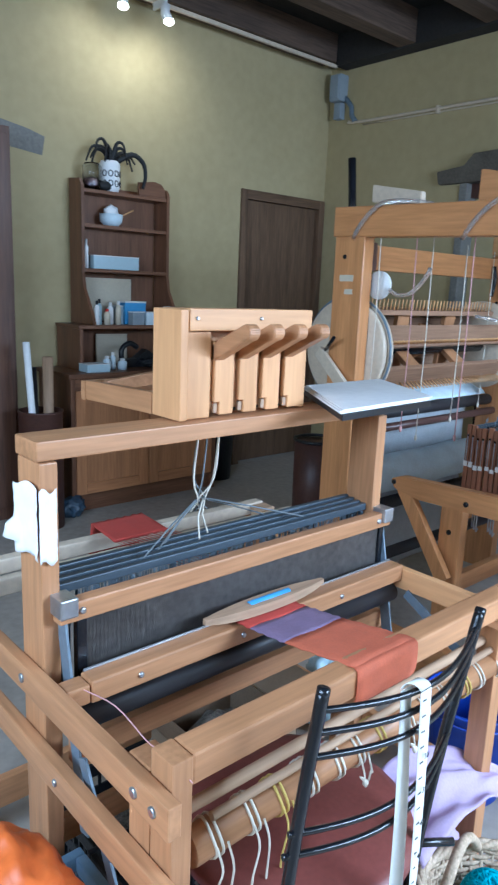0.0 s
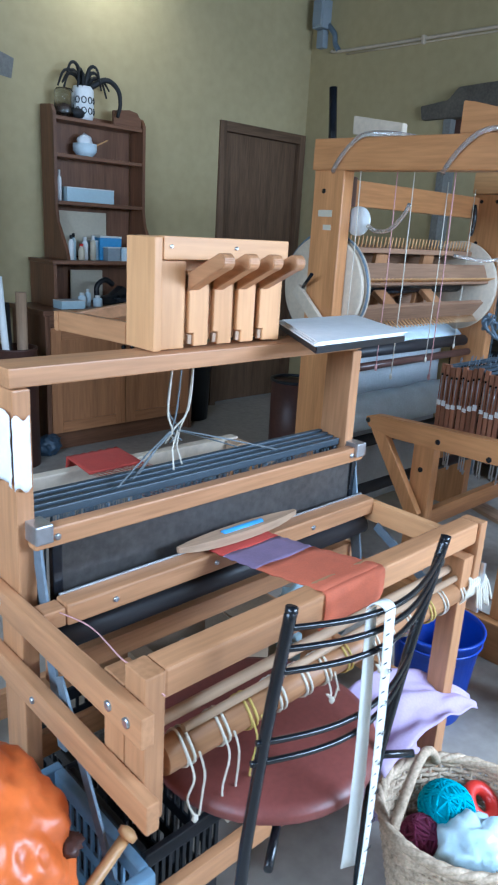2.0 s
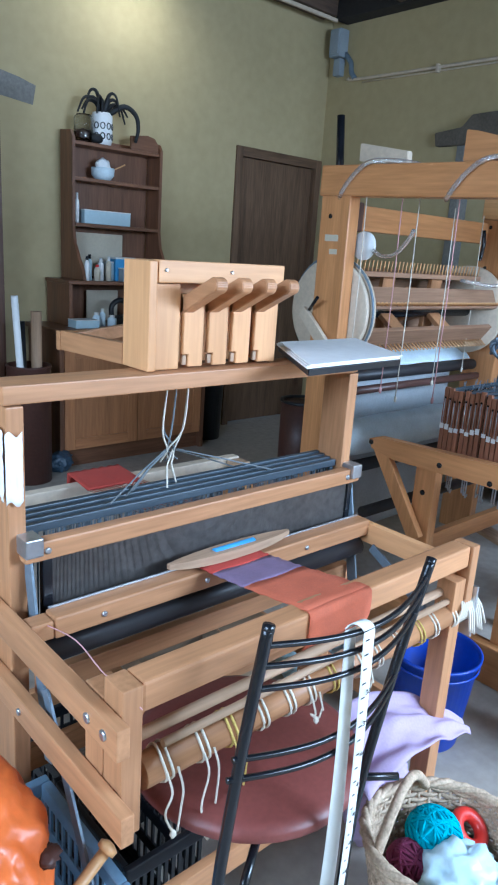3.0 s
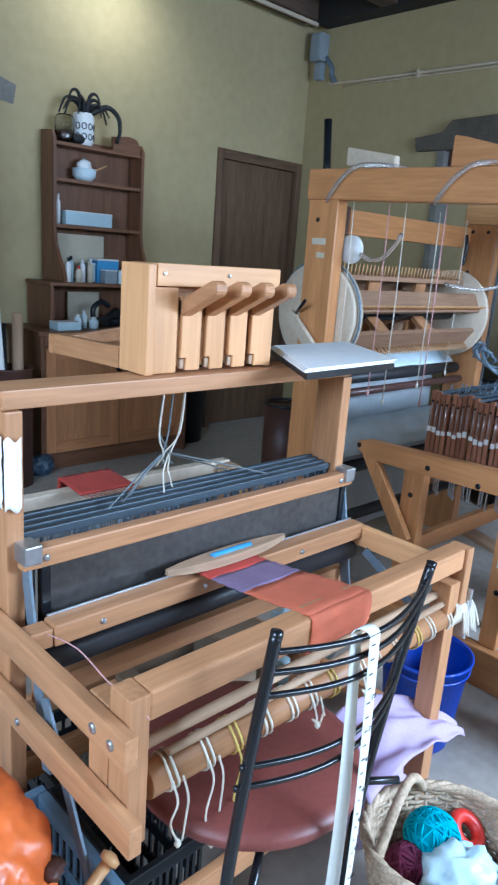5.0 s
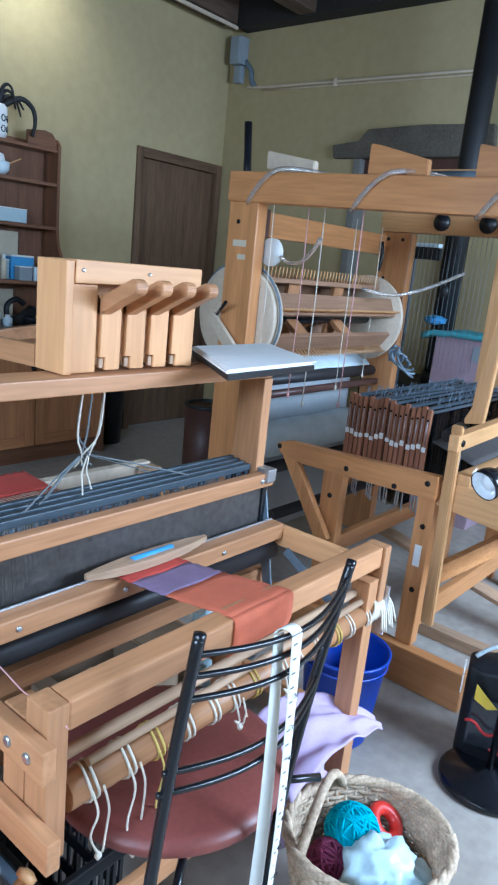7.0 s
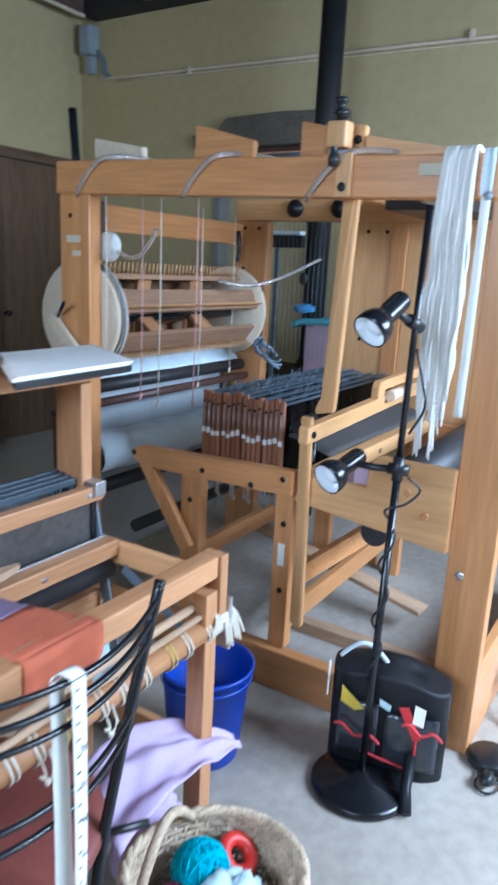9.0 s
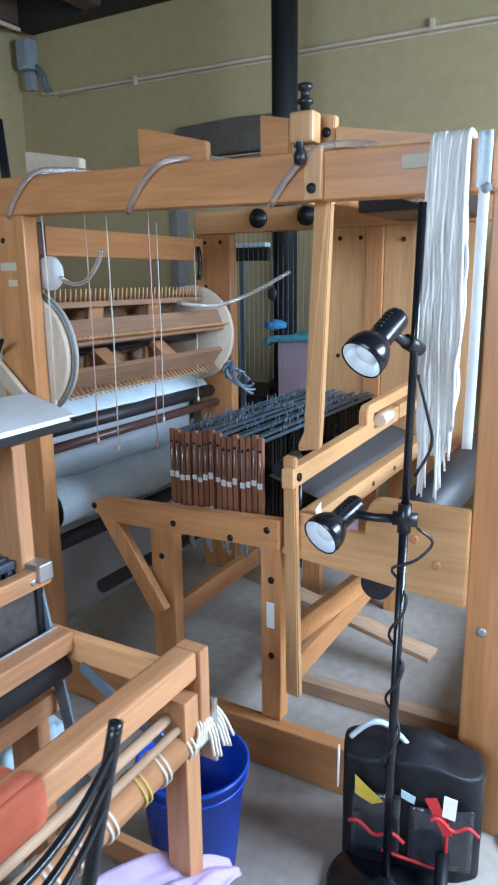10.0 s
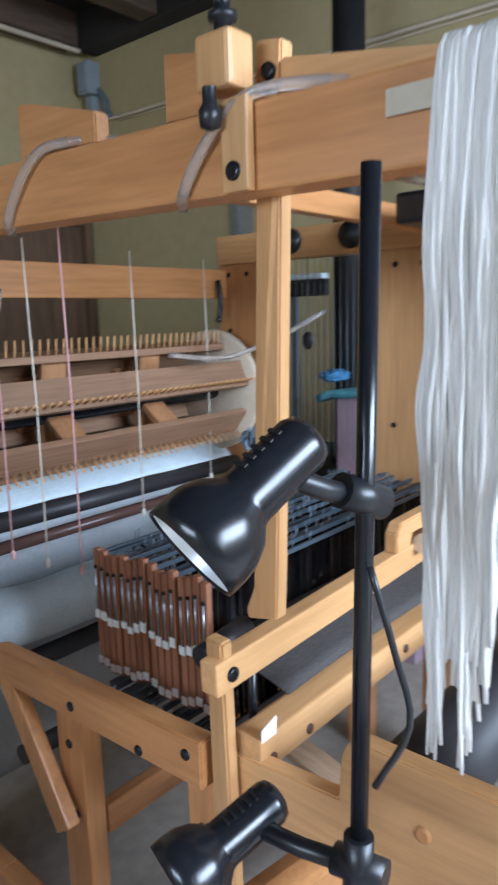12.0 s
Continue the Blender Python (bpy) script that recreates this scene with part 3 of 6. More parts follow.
def band(name, m, label, y0, y1, z0, z1, x0, x1):
    bm = fresh()
    sheet(bm, lambda u, v: Vector((x0[0] + (x0[1] - x0[0]) * v + (x1[0] - x0[0] + ((x1[1] - x0[1]) - (x1[0] - x0[0])) * v) * u, y0 + (y1 - y0) * v, z0 + (z1 - z0) * v + 0.0015 * math.sin(9 * u + 20 * v))), 8, 8)
    return part(name, thicken(bm, 0.003), m, WEB, label)


WEB = thing("woven_band", (1.07, 0.86, 0.74), "woven band in red, mauve and orange stretched over the beams", "cloth")
band("red_part", REDC, "red stripe", 1.072, 0.985, 0.741, 0.745, (0.965, 0.968), (1.135, 1.140))
band("mauve_part", PURPLEC, "mauve stripe", 0.985, 0.885, 0.745, 0.755, (0.968, 0.971), (1.140, 1.146))
band("orange_part", ORANGEC, "orange stripe", 0.885, 0.712, 0.755, 0.778, (0.971, 0.978), (1.146, 1.160))
wrap = fresh()
prof = [(0.712, 0.778), (0.702, 0.772), (0.700, 0.755), (0.700, 0.735), (0.701, 0.718), (0.706, 0.702), (0.714, 0.690)]
sheet(wrap, lambda u, v: Vector((0.978 + 0.182 * u, prof[min(6, int(round(v * 6)))][0], prof[min(6, int(round(v * 6)))][1])), 8, 6)
part("orange_fold", thicken(wrap, 0.003), ORANGEC, WEB)

# cords tied round the cloth beam
rnd = random.Random(3)
for k in range(13):
    xx = 0.66 + 0.07 * k + rnd.uniform(-0.012, 0.012)
    tie = thing("cord_tie", (xx, 0.73, 0.585), ("yellow" if k % 4 == 2 else "white") + " cotton cord tied round the cloth beam", "cord", "cord ties")
    mm = CORDY if k % 4 == 2 else CORD
    for o in (0, 0.013):
        ring = [(xx + o + 0.004 * math.sin(2 * a), 0.73 + 0.0325 * math.cos(a), 0.586 + 0.0325 * math.sin(a)) for a in [i * math.tau / 16 for i in range(16)]]
        part("loop", tube(fresh(), ring, 0.0025, 6, closed=True), mm, tie)
    if k in (0, 1, 2, 5, 7):
        n = 0.17 if k in (1, 2) else 0.12 if k == 0 else 0.05
        for o in (0, 0.022):
            part("tail", tube(fresh(), [(xx + o, 0.697, 0.59), (xx + o + 0.006, 0.688, 0.55), (xx + o - 0.006 + 0.5 * o, 0.69, 0.585 - 0.6 * n), (xx + 0.012 + 0.4 * o, 0.69, 0.585 - n)], 0.0021, 6), mm, tie)
        part("knot", blob(fresh(), (xx + 0.012, 0.69, 0.583 - n), (0.006, 0.006, 0.009), 0.3, 5, 2), mm, tie)
bun = thing("cord_bundle", (1.575, 0.73, 0.59), "white cotton cords looped over the beam end", "cord")
for k in range(7):
    xx = 1.548 + 0.009 * k
    part("strand", tube(fresh(), [(xx - 0.03, 0.70, 0.575), (xx - 0.015, 0.697, 0.612), (xx, 0.715, 0.632), (xx + 0.014, 0.694, 0.60), (xx + 0.018 + 0.003 * k, 0.686, 0.545 - 0.008 * (k % 3))], 0.0032, 6), CORD, bun)
th = solid("loose_thread", tube(fresh(), [(0.60, 1.03, 0.722), (0.605, 0.92, 0.742), (0.588, 0.80, 0.752), (0.585, 0.755, 0.759), (0.60, 0.695, 0.735)], 0.0013, 5), CORDP, "thin pink thread slung along the loom", "thread")

shut = thing("boat_shuttle", (1.06, 1.03, 0.722), "worn wooden boat shuttle with a blue bobbin", "shuttle")
sb = fresh()
N = 24
rings = []
for i in range(N + 1):
    u = i / N
    w = 0.022 * max(0.06, math.sin(math.pi * u)) ** 0.55
    cx = 0.885 + 0.36 * u
    z0, z1 = 0.742 + 0.010 * abs(2 * u - 1) ** 3, 0.768
    rings.append([sb.verts.new((cx, 1.036 - w, z0 + 0.004)), sb.verts.new((cx, 1.036 + w, z0 + 0.004)), sb.verts.new((cx, 1.036 + w, z1)), sb.verts.new((cx, 1.036 - w, z1))])
for a, b in zip(rings, rings[1:]):
    for k in range(4):
        sb.faces.new((a[k], a[(k + 1) % 4], b[(k + 1) % 4], b[k]))
sb.faces.new(rings[0])
sb.faces.new(rings[-1][::-1])
part("body", sb, GREYW["x"], shut)
part("bobbin", tube(fresh(), [(1.01, 1.036, 0.765), (1.13, 1.036, 0.765)], 0.009, 10), BLUEBOX, shut, "blue bobbin of yarn")

pad = thing("notepad", (1.46, 1.12, 1.167), "white notepad on a black board lying on the rail", "notepad")
outline = [(1.195, 0.968), (1.56, 0.99), (1.72, 1.285), (1.40, 1.28)]
part("board", slab(fresh(), [(x, y, 1.168) for x, y in outline], 0.016, (0, 0, 1), 0.002), BLACKP, pad, "black backing board")
for k in range(4):
    part("sheet", slab(fresh(), [(x + 0.004 * k - 0.006, y + 0.003 * ((k * 2) % 3), 1.185 + 0.0024 * k) for x, y in outline], 0.002, (0, 0, 1)), PAPER, pad)

tp = thing("paper_wrap", (0.585, 1.15, 1.02), "crumpled white paper taped round the post", "paper")
for k, (x0, x1, y0, y1) in enumerate(((0.561, 0.5655, 1.105, 1.203), (0.561, 0.594, 1.103, 1.108))):
    bm = fresh()
    if k == 0:
        sheet(bm, lambda u, v: Vector((x0 - 0.004 * noise.noise((9 * u, 7 * v, 1)) - 0.002 - (0.03 * v if u > 0.8 and v > 0.5 and v < 0.8 else 0), y0 + (y1 - y0) * u, 1.085 - 0.135 * v + 0.008 * math.sin(5 * u))), 12, 12)
    else:
        sheet(bm, lambda u, v: Vector((x0 + (x1 - x0) * u, y0 - 0.002 - 0.003 * noise.noise((9 * u, 7 * v, 2)), 1.08 - 0.135 * v + 0.006 * math.sin(7 * u))), 8, 12)
    part("sheet", thicken(bm, 0.001), PAPER, tp)

# ---- chair with its tape measure ----
ch = thing("metal_chair", (0.93, 0.75, 0), "black tubular metal chair with an oxblood vinyl seat", "chair")
for s, (xt, xb) in ((0, (0.764, 0.61)), (1, (1.196, 0.90))):
    part("back_leg", tube(fresh(), [(xt, 0.600, 0.862), (xt, 0.602, 0.852), ((2 * xt + xb) / 3, 0.595, 0.60), ((xt + 2 * xb) / 3, 0.57, 0.34), (xb, 0.49, 0.0)], 0.0105, 10), BLACKM, ch)
for zz in (0.838, 0.804, 0.767, 0.652, 0.618):
    pts = [(0.764 - 0.28 * (0.852 - zz) + (0.432 - 0.02 * (0.852 - zz)) * u, 0.600 - 0.05 * math.sin(math.pi * u), zz - 0.012 * math.sin(math.pi * u)) for u in [i / 14 for i in range(15)]]
    part("back_slat", tube(fresh(), pts, 0.0055, 8), BLACKM, ch)
st = fresh()
lathe(st, (0.915, 0.785, 0.43), [(0.0, 0.0), (0.19, 0.0), (0.222, 0.006), (0.236, 0.02), (0.232, 0.034), (0.21, 0.044), (0.12, 0.050), (0.0, 0.052)], 40)
part("seat", st, SEAT, ch, "round oxblood vinyl seat")
part("seat_ring", tube(fresh(), [(0.93 + 0.19 * math.cos(a), 0.79 + 0.19 * math.sin(a), 0.422) for a in [i * math.tau / 32 for i in range(32)]], 0.008, 8, closed=True), BLACKM, ch)
for xx in (0.86, 1.03):
    part("front_leg", tube(fresh(), [(xx, 0.955, 0.42), (xx + (0.02 if xx > 0.9 else 0.0), 1.0, 0.0)], 0.0105, 10), BLACKM, ch)
for xt in (0.72, 1.137):
    part("seat_bracket", tube(fresh(), [(xt, 0.565, 0.42), (0.5 * (xt + 0.93), 0.64, 0.42)], 0.008, 8), BLACKM, ch)

tm = thing("tape_measure", (0.99, 0.50, 0.7), "white cloth tape measure draped over the chair back", "tape measure")


def tape(x, dx, y0, z0, y1, z1, twist):
    x -= 0.05
    bm = fresh()
    sheet(bm, lambda u, v: Vector((x + 0.028 * (u - 0.5) * math.cos(twist * v) + dx * v, y0 + (y1 - y0) * v + 0.028 * (u - 0.5) * math.sin(twist * v) - 0.01 * math.sin(2.5 * v), z0 + (z1 - z0) * v)), 2, 24)
    return thicken(bm, 0.0012)


part("strip", tape(0.992, -0.050, 0.540, 0.832, 0.505, 0.30, 0.3), TAPEM, tm)
part("strip", tape(0.972, -0.035, 0.564, 0.831, 0.530, 0.34, -0.4), TAPEM, tm)
fold = fresh()
sheet(fold, lambda u, v: Vector((0.932 + 0.028 * (u - 0.5) + 0.02 * (0.5 - v), 0.552 - 0.0125 * math.cos(math.pi * v), 0.834 + 0.0125 * math.sin(math.pi * v))), 2, 10)
part("strip", thicken(fold, 0.0012), TAPEM, tm)
for k in range(20):
    v = (k + 0.7) / 21
    x, y, z = 0.942 - 0.050 * v, 0.540 - 0.035 * v - 0.01 * math.sin(2.5 * v) - 0.0016, 0.834 - 0.532 * v
    part("mark", B(x - 0.009, x + 0.001, y - 0.0004, y + 0.0004, z, z + 0.0022, 0), INK, tm)
for k, digits in enumerate(("38", "39", "40", "41", "42", "43", "44")):
    v = 0.22 + k * 0.105
    cu = bpy.data.curves.new("number", "FONT")
    cu.body, cu.size, cu.extrude = digits, 0.014, 0.0002
    tmp = new("number", cu)
    me = bpy.data.meshes.new_from_object(tmp.evaluated_get(bpy.context.evaluated_depsgraph_get()))
    bpy.data.objects.remove(tmp)
    me.materials.clear()
    me.materials.append(INK)
    me.transform(pose(0.940 - 0.050 * v, 0.5375 - 0.035 * v - 0.01 * math.sin(2.5 * v) - 0.001, 0.834 - 0.532 * v + 0.006, 90, 0, 0) @ Matrix.Translation((0, 0, 0.0012)))
    nb = new("number", me)
    nb.parent = tm
    nb.matrix_parent_inverse = Matrix.Translation(-tm.location)

# ---- clutter round the chair ----
bk = thing("wicker_basket", (1.26, 0.48, 0), "oval wicker basket of yarn and bags, on the floor", "basket")
RX, RY, HB = 0.178, 0.158, 0.25


def rim(a, z, k=1.0):
    g = (0.72 + 0.28 * z / HB) * k
    ca, sa = math.cos(a), math.sin(a)
    c, s = math.cos(radians(-42)), math.sin(radians(-42))
    x, y = RX * g * ca, RY * g * sa
    return Vector((1.250 + c * x - s * y, 0.488 + s * x + c * y, z))


for i in range(19):
    z = 0.012 + i * 0.0128
    pts = [rim(k * math.tau / 88, z, 1 + 0.016 * (1 if (k // 2 + i) % 2 else -1)) for k in range(88)]
    part("weaver", tube(fresh(), pts, 0.0056, 5, closed=True), WICKER, bk)
for k in range(44):
    a = (k * 2 + 0.5) * math.tau / 88
    part("stake", tube(fresh(), [rim(a, 0.0), rim(a, 0.12), rim(a, HB)], 0.0045, 5), WICKER, bk)
for o in (0, 1, 2):
    pts = [rim(k * math.tau / 60, HB + 0.006 + 0.006 * math.sin(k * math.tau / 6 + o * 2.1), 1.01 + 0.03 * math.cos(k * math.tau / 6 + o * 2.1)) for k in range(60)]
    part("rim", tube(fresh(), pts, 0.0085, 6, closed=True), WICKER, bk)
ph = [rim(radians(200), HB) * (1 - u) + rim(radians(95), HB) * u + Vector((0, 0, 0.10 * math.sin(math.pi * u))) for u in [i / 12 for i in range(13)]]
part("handle", tube(fresh(), ph, 0.011, 8), WICKER, bk)
part("bottom", lathe(fresh(), (1.26, 0.48, 0.004), [(0.0, 0.0), (0.11, 0.0), (0.11, 0.006), (0, 0.006)], 24), WICKER, bk)


def yarn(at, r, m, label, seed):
    rr = random.Random(seed)
    y = thing("yarn_ball", (at[0], at[1], at[2] - r), label, "yarn", "yarn in the basket")
    part("core", blob(fresh(), at, (r * 0.95, r * 0.95, r * 0.88), 0.08, 3, 3, seed), m, y)
    for k in range(26):
        ax = Vector((rr.gauss(0, 1), rr.gauss(0, 1), rr.gauss(0, 1))).normalized()
        u = ax.orthogonal().normalized()
        v = ax.cross(u)
        h = rr.uniform(-0.5, 0.5)
        q = math.sqrt(1 - h * h)
        pts = [Vector(at) + r * 0.99 * Vector(((ax * h + q * (math.cos(a) * u + math.sin(a) * v)).x, (ax * h + q * (math.cos(a) * u + math.sin(a) * v)).y, 0.93 * (ax * h + q * (math.cos(a) * u + math.sin(a) * v)).z)) for a in [i * math.tau / 20 for i in range(20)]]
        part("strand", tube(fresh(), pts, 0.0035, 4, closed=True), m, y)


yarn((1.285, 0.545, 0.20), 0.062, TURQ, "turquoise wool ball in the basket", 2)
yarn((1.20, 0.55, 0.175), 0.045, BURG, "burgundy wool ball in the basket", 7)
bgg = blob(fresh(), (1.245, 0.445, 0.17), (0.085, 0.09, 0.085), 0.28, 3.2, 4, 4)
bag1 = solid("plastic_bag", bgg, ICEBAG, "pale blue crumpled plastic bag in the basket", "bag")
bag2 = solid("plastic_bag", blob(fresh(), (1.30, 0.40, 0.135), (0.07, 0.06, 0.06), 0.3, 3.5, 3, 9), ICEBAG, "pale blue crumpled plastic bag in the basket", "bag")
rt = solid("red_roll", tube(fresh(), [(1.355 + 0.034 * math.cos(a), 0.50 + 0.034 * math.sin(a) * 0.8, 0.205 + 0.02 * math.sin(a)) for a in [i * math.tau / 24 for i in range(24)]], 0.016, 10, closed=True), REDP, "red plastic ring in the basket", "ring")
fill = solid("basket_filling", blob(fresh(), (1.26, 0.48, 0.06), (0.12, 0.12, 0.06), 0.15, 4, 3, 1), BURG, "dark wool at the bottom of the basket", "wool")

lc = fresh()


def lil(u, v):
    x = 1.10 + 0.52 * u
    y = 0.60 + (0.20 - 0.16 * u ** 3) * v + 0.06 * u
    z = 0.34 - 0.06 * u + 0.075 * math.sin(2.4 * u + 0.3) * (0.6 + 0.5 * v) + 0.018 * noise.noise((6 * u, 5 * v, 3)) + 0.010 * math.sin(11 * v + 5 * u) * (1 - 0.3 * u) - 0.06 * u * u
    return Vector((x, y, z))


sheet(lc, lil, 40, 24)
lilc = solid("lilac_cloth", thicken(lc, 0.004), LILAC, "crumpled lilac cloth heaped beside the chair", "cloth")
under = solid("folded_cloth", blob(fresh(), (1.34, 0.74, 0.13), (0.10, 0.06, 0.13), 0.2, 4, 4, 2), LILAC, "heap of folded lilac cloth on the floor", "cloth")

bu = thing("bucket", (1.80, 0.905, 0), "bright blue plastic bucket on the floor", "bucket")
part("body", lathe(fresh(), (1.80, 0.905, 0.0), [(0.0, 0.004), (0.098, 0.0), (0.102, 0.006), (0.132, 0.292), (0.140, 0.294), (0.141, 0.302), (0.134, 0.304), (0.129, 0.29), (0.100, 0.012), (0.0, 0.010)], 40), BUCKET, bu)
part("rim_band", lathe(fresh(), (1.80, 0.905, 0.0), [(0.1315, 0.262), (0.136, 0.262), (0.137, 0.270), (0.133, 0.270)], 40), BUCKET, bu)

ob_ = thing("orange_bag", (0.40, 0.86, 0.2), "shiny orange plastic bag stuffed full", "bag")
bl = blob(fresh(), (0.38, 0.89, 0.42), (0.135, 0.18, 0.185), 0.12, 2.9, 5, 6)
part("body", bl, ORANGE, ob_)
part("print", blob(fresh(), (0.475, 0.775, 0.47), (0.022, 0.025, 0.012), 0.5, 5, 3, 2), BROWNBIN, ob_, "dark printed marks")


def crate(name, label, m, x0, x1, y0, y1, z1, w, bars):
    c = thing(name, ((x0 + x1) / 2, (y0 + y1) / 2, 0), label, "crate")
    part("rim", B(x0, x1, y0, y0 + w, z1 - 0.035, z1, 0.005), m, c)
    part("rim", B(x0, x1, y1 - w, y1, z1 - 0.035, z1, 0.005), m, c)
    part("rim", B(x0, x0 + w, y0 + w, y1 - w, z1 - 0.035, z1, 0.005), m, c)
    part("rim", B(x1 - w, x1, y0 + w, y1 - w, z1 - 0.035, z1, 0.005), m, c)
    part("floor", B(x0 + 0.01, x1 - 0.01, y0 + 0.01, y1 - 0.01, 0.0, 0.008, 0.002), m, c)
    rows = [0.0, z1 * 0.28, z1 * 0.56]
    for z in rows:
        h = 0.03
        part("rail", B(x0 + 0.004, x1 - 0.004, y0 + 0.004, y0 + 0.010, z, z + h, 0.001), m, c)
        part("rail", B(x0 + 0.004, x1 - 0.004, y1 - 0.010, y1 - 0.004, z, z + h, 0.001), m, c)
        part("rail", B(x0 + 0.004, x0 + 0.010, y0 + 0.004, y1 - 0.004, z, z + h, 0.001), m, c)
        part("rail", B(x1 - 0.010, x1 - 0.004, y0 + 0.004, y1 - 0.004, z, z + h, 0.001), m, c)
    n = bars
    for i in range(n + 1):
        u = i / n
        x, y = x0 + 0.008 + (x1 - x0 - 0.022) * u, y0 + 0.008 + (y1 - y0 - 0.022) * u
        part("bar", B(x, x + 0.008, y0 + 0.0045, y0 + 0.0095, 0.002, z1 - 0.03, 0), m, c)
        part("bar", B(x, x + 0.008, y1 - 0.0095, y1 - 0.0045, 0.002, z1 - 0.03, 0), m, c)
        part("bar", B(x0 + 0.0045, x0 + 0.0095, y, y + 0.008, 0.002, z1 - 0.03, 0), m, c)
        part("bar", B(x1 - 0.0095, x1 - 0.0045, y, y + 0.008, 0.002, z1 - 0.03, 0), m, c)
    return c


crate("plastic_crate", "grey-blue plastic crate with a rolled rim", CRATEB, 0.22, 0.625, 0.74, 1.09, 0.33, 0.022, 12)
crate("plastic_crate", "black lattice plastic crate under the loom", BLACKP, 0.645, 0.835, 0.80, 1.10, 0.30, 0.014, 10)
crate("plastic_crate", "dark blue lattice crate under the loom", BAGBLACK, 0.70, 1.0, 1.13, 1.42, 0.225, 0.014, 10)
solid("speckled_board", beam(fresh(), (0.75, 1.16, 0.235), (0.99, 1.20, 0.24), 0.20, 0.012, 0.002), GREYBOARD, "grey speckled board lying on the crate", "board")
carton = thing("cardboard_carton", (1.17, 1.28, 0), "open brown cardboard carton under the loom", "carton")
CARD = mat("brown_card", (0.30, 0.215, 0.14), 0.8, vary=0.12, scale=8, fine=120, bump=0.15)
for x0, x1, y0, y1 in ((1.03, 1.035, 1.16, 1.44), (1.315, 1.32, 1.16, 1.44), (1.035, 1.315, 1.16, 1.165), (1.035, 1.315, 1.435, 1.44)):
    part("side", B(x0, x1, y0, y1, 0.004, 0.30, 0.001), CARD, carton)
part("bottom", B(1.03, 1.32, 1.16, 1.44, 0.0, 0.004, 0), CARD, carton)
part("flap", slab(fresh(), [(1.03, 1.17, 0.302), (1.03, 1.43, 0.302), (0.93, 1.42, 0.36), (0.93, 1.18, 0.36)], 0.004, (0, 0, 1)), CARD, carton)
part("flap", slab(fresh(), [(1.32, 1.17, 0.302), (1.32, 1.43, 0.302), (1.44, 1.42, 0.345), (1.44, 1.18, 0.345)], 0.004, (0, 0, 1)), CARD, carton)
part("flap", slab(fresh(), [(1.04, 1.44, 0.302), (1.31, 1.44, 0.302), (1.30, 1.50, 0.40), (1.05, 1.50, 0.40)], 0.004, (0, 1, 0)), CARD, carton)
solid("felt_pad", blob(fresh(), (1.17, 1.29, 0.16), (0.12, 0.11, 0.13), 0.25, 3, 4, 5), GREYBOARD, "grey speckled felt stuffed in the carton", "felt")
solid("clear_bag", blob(fresh(), (1.70, 1.33, 0.15), (0.12, 0.10, 0.15), 0.35, 3.4, 4, 8), ICEBAG, "crumpled pale plastic bag on the floor behind the loom", "bag")
pegt = thing("wooden_mallet", (0.5, 0.78, 0.3), "pale turned wooden handle leaning out of the crate", "handle")
part("shaft", tube(fresh(), [(0.598, 0.795, 0.385), (0.42, 0.79, 0.24), (0.34, 0.79, 0.17)], 0.011, 10), PALE["x"], pegt)
part("knob", lathe(fresh(), (0.600, 0.795, 0.387), [(0.0, -0.006), (0.018, -0.004), (0.019, 0.006), (0.008, 0.012), (0.0, 0.012)], 16, Matrix.Rotation(radians(50), 4, "Y")), PALE["x"], pegt)

# ---- the big dobby loom ----
LB = thing("dobby_loom", (3.0, 1.2, 0), "large honey-coloured wooden dobby loom with a sectional warp beam", "loom")
FX, XF = 2.232, 3.42
part("post", B(FX, FX + 0.06, 1.80, 1.95, 0, 1.666, 0.005), HONEY["z"], LB)
part("post", B(FX + 0.018, FX + 0.078, 0.235, 0.365, 0, 1.630, 0.005), HONEY["z"], LB)
part("top_beam", beam(fresh(), (FX + 0.0215, 1.955, 1.714), (FX + 0.052, 0.205, 1.682), 0.067, 0.114, 0.006), HONEY["y"], LB)
part("post", B(XF, XF + 0.06, 1.75, 1.935, 0, 1.655, 0.005), HONEY["z"], LB)
part("post", B(XF, XF + 0.06, 0.235, 0.365, 0, 1.655, 0.005), HONEY["z"], LB)
part("top_beam", B(XF - 0.006, XF + 0.06, 0.205, 1.94, 1.657, 1.758, 0.006), PALE["y"], LB)
part("cross_beam", B(FX + 0.075, XF - 0.007, 1.06, 1.10, 1.69, 1.745, 0.004), HONEY["x"], LB)
part("back_rail", B(FX + 0.061, XF - 0.001, 1.895, 1.932, 1.537, 1.638, 0.005), HONEY["x"], LB)
part("bearing_block", B(FX + 0.062, FX + 0.15, 1.85, 1.894, 1.53, 1.645, 0.01), ROLLER["z"], LB)
part("hook", tube(fresh(), [(3.36, 1.885, 1.60), (3.36, 1.875, 1.54), (3.36, 1.88, 1.48), (3.35, 1.88, 1.455)], 0.010, 8), BLACKM, LB)
for yy in (1.592, 1.355):
    bm = lathe(fresh(), (XF - 0.008, yy, 1.713), [(0.0, 0.0), (0.042, 0.0), (0.042, 0.014), (0.022, 0.016), (0.018, 0.03), (0.0, 0.032)], 20, Matrix.Rotation(radians(-90), 4, "Y"))
    part("pulley", bm, BLACKP, LB, "black pulley wheel")
for z in (1.58,):
    bolt(LB, FX, 1.895, z, (-1, 0, 0), 0.009, BLACKM)
bolt(LB, FX + 0.018, 0.325, 0.575, (-1, 0, 0), 0.013)
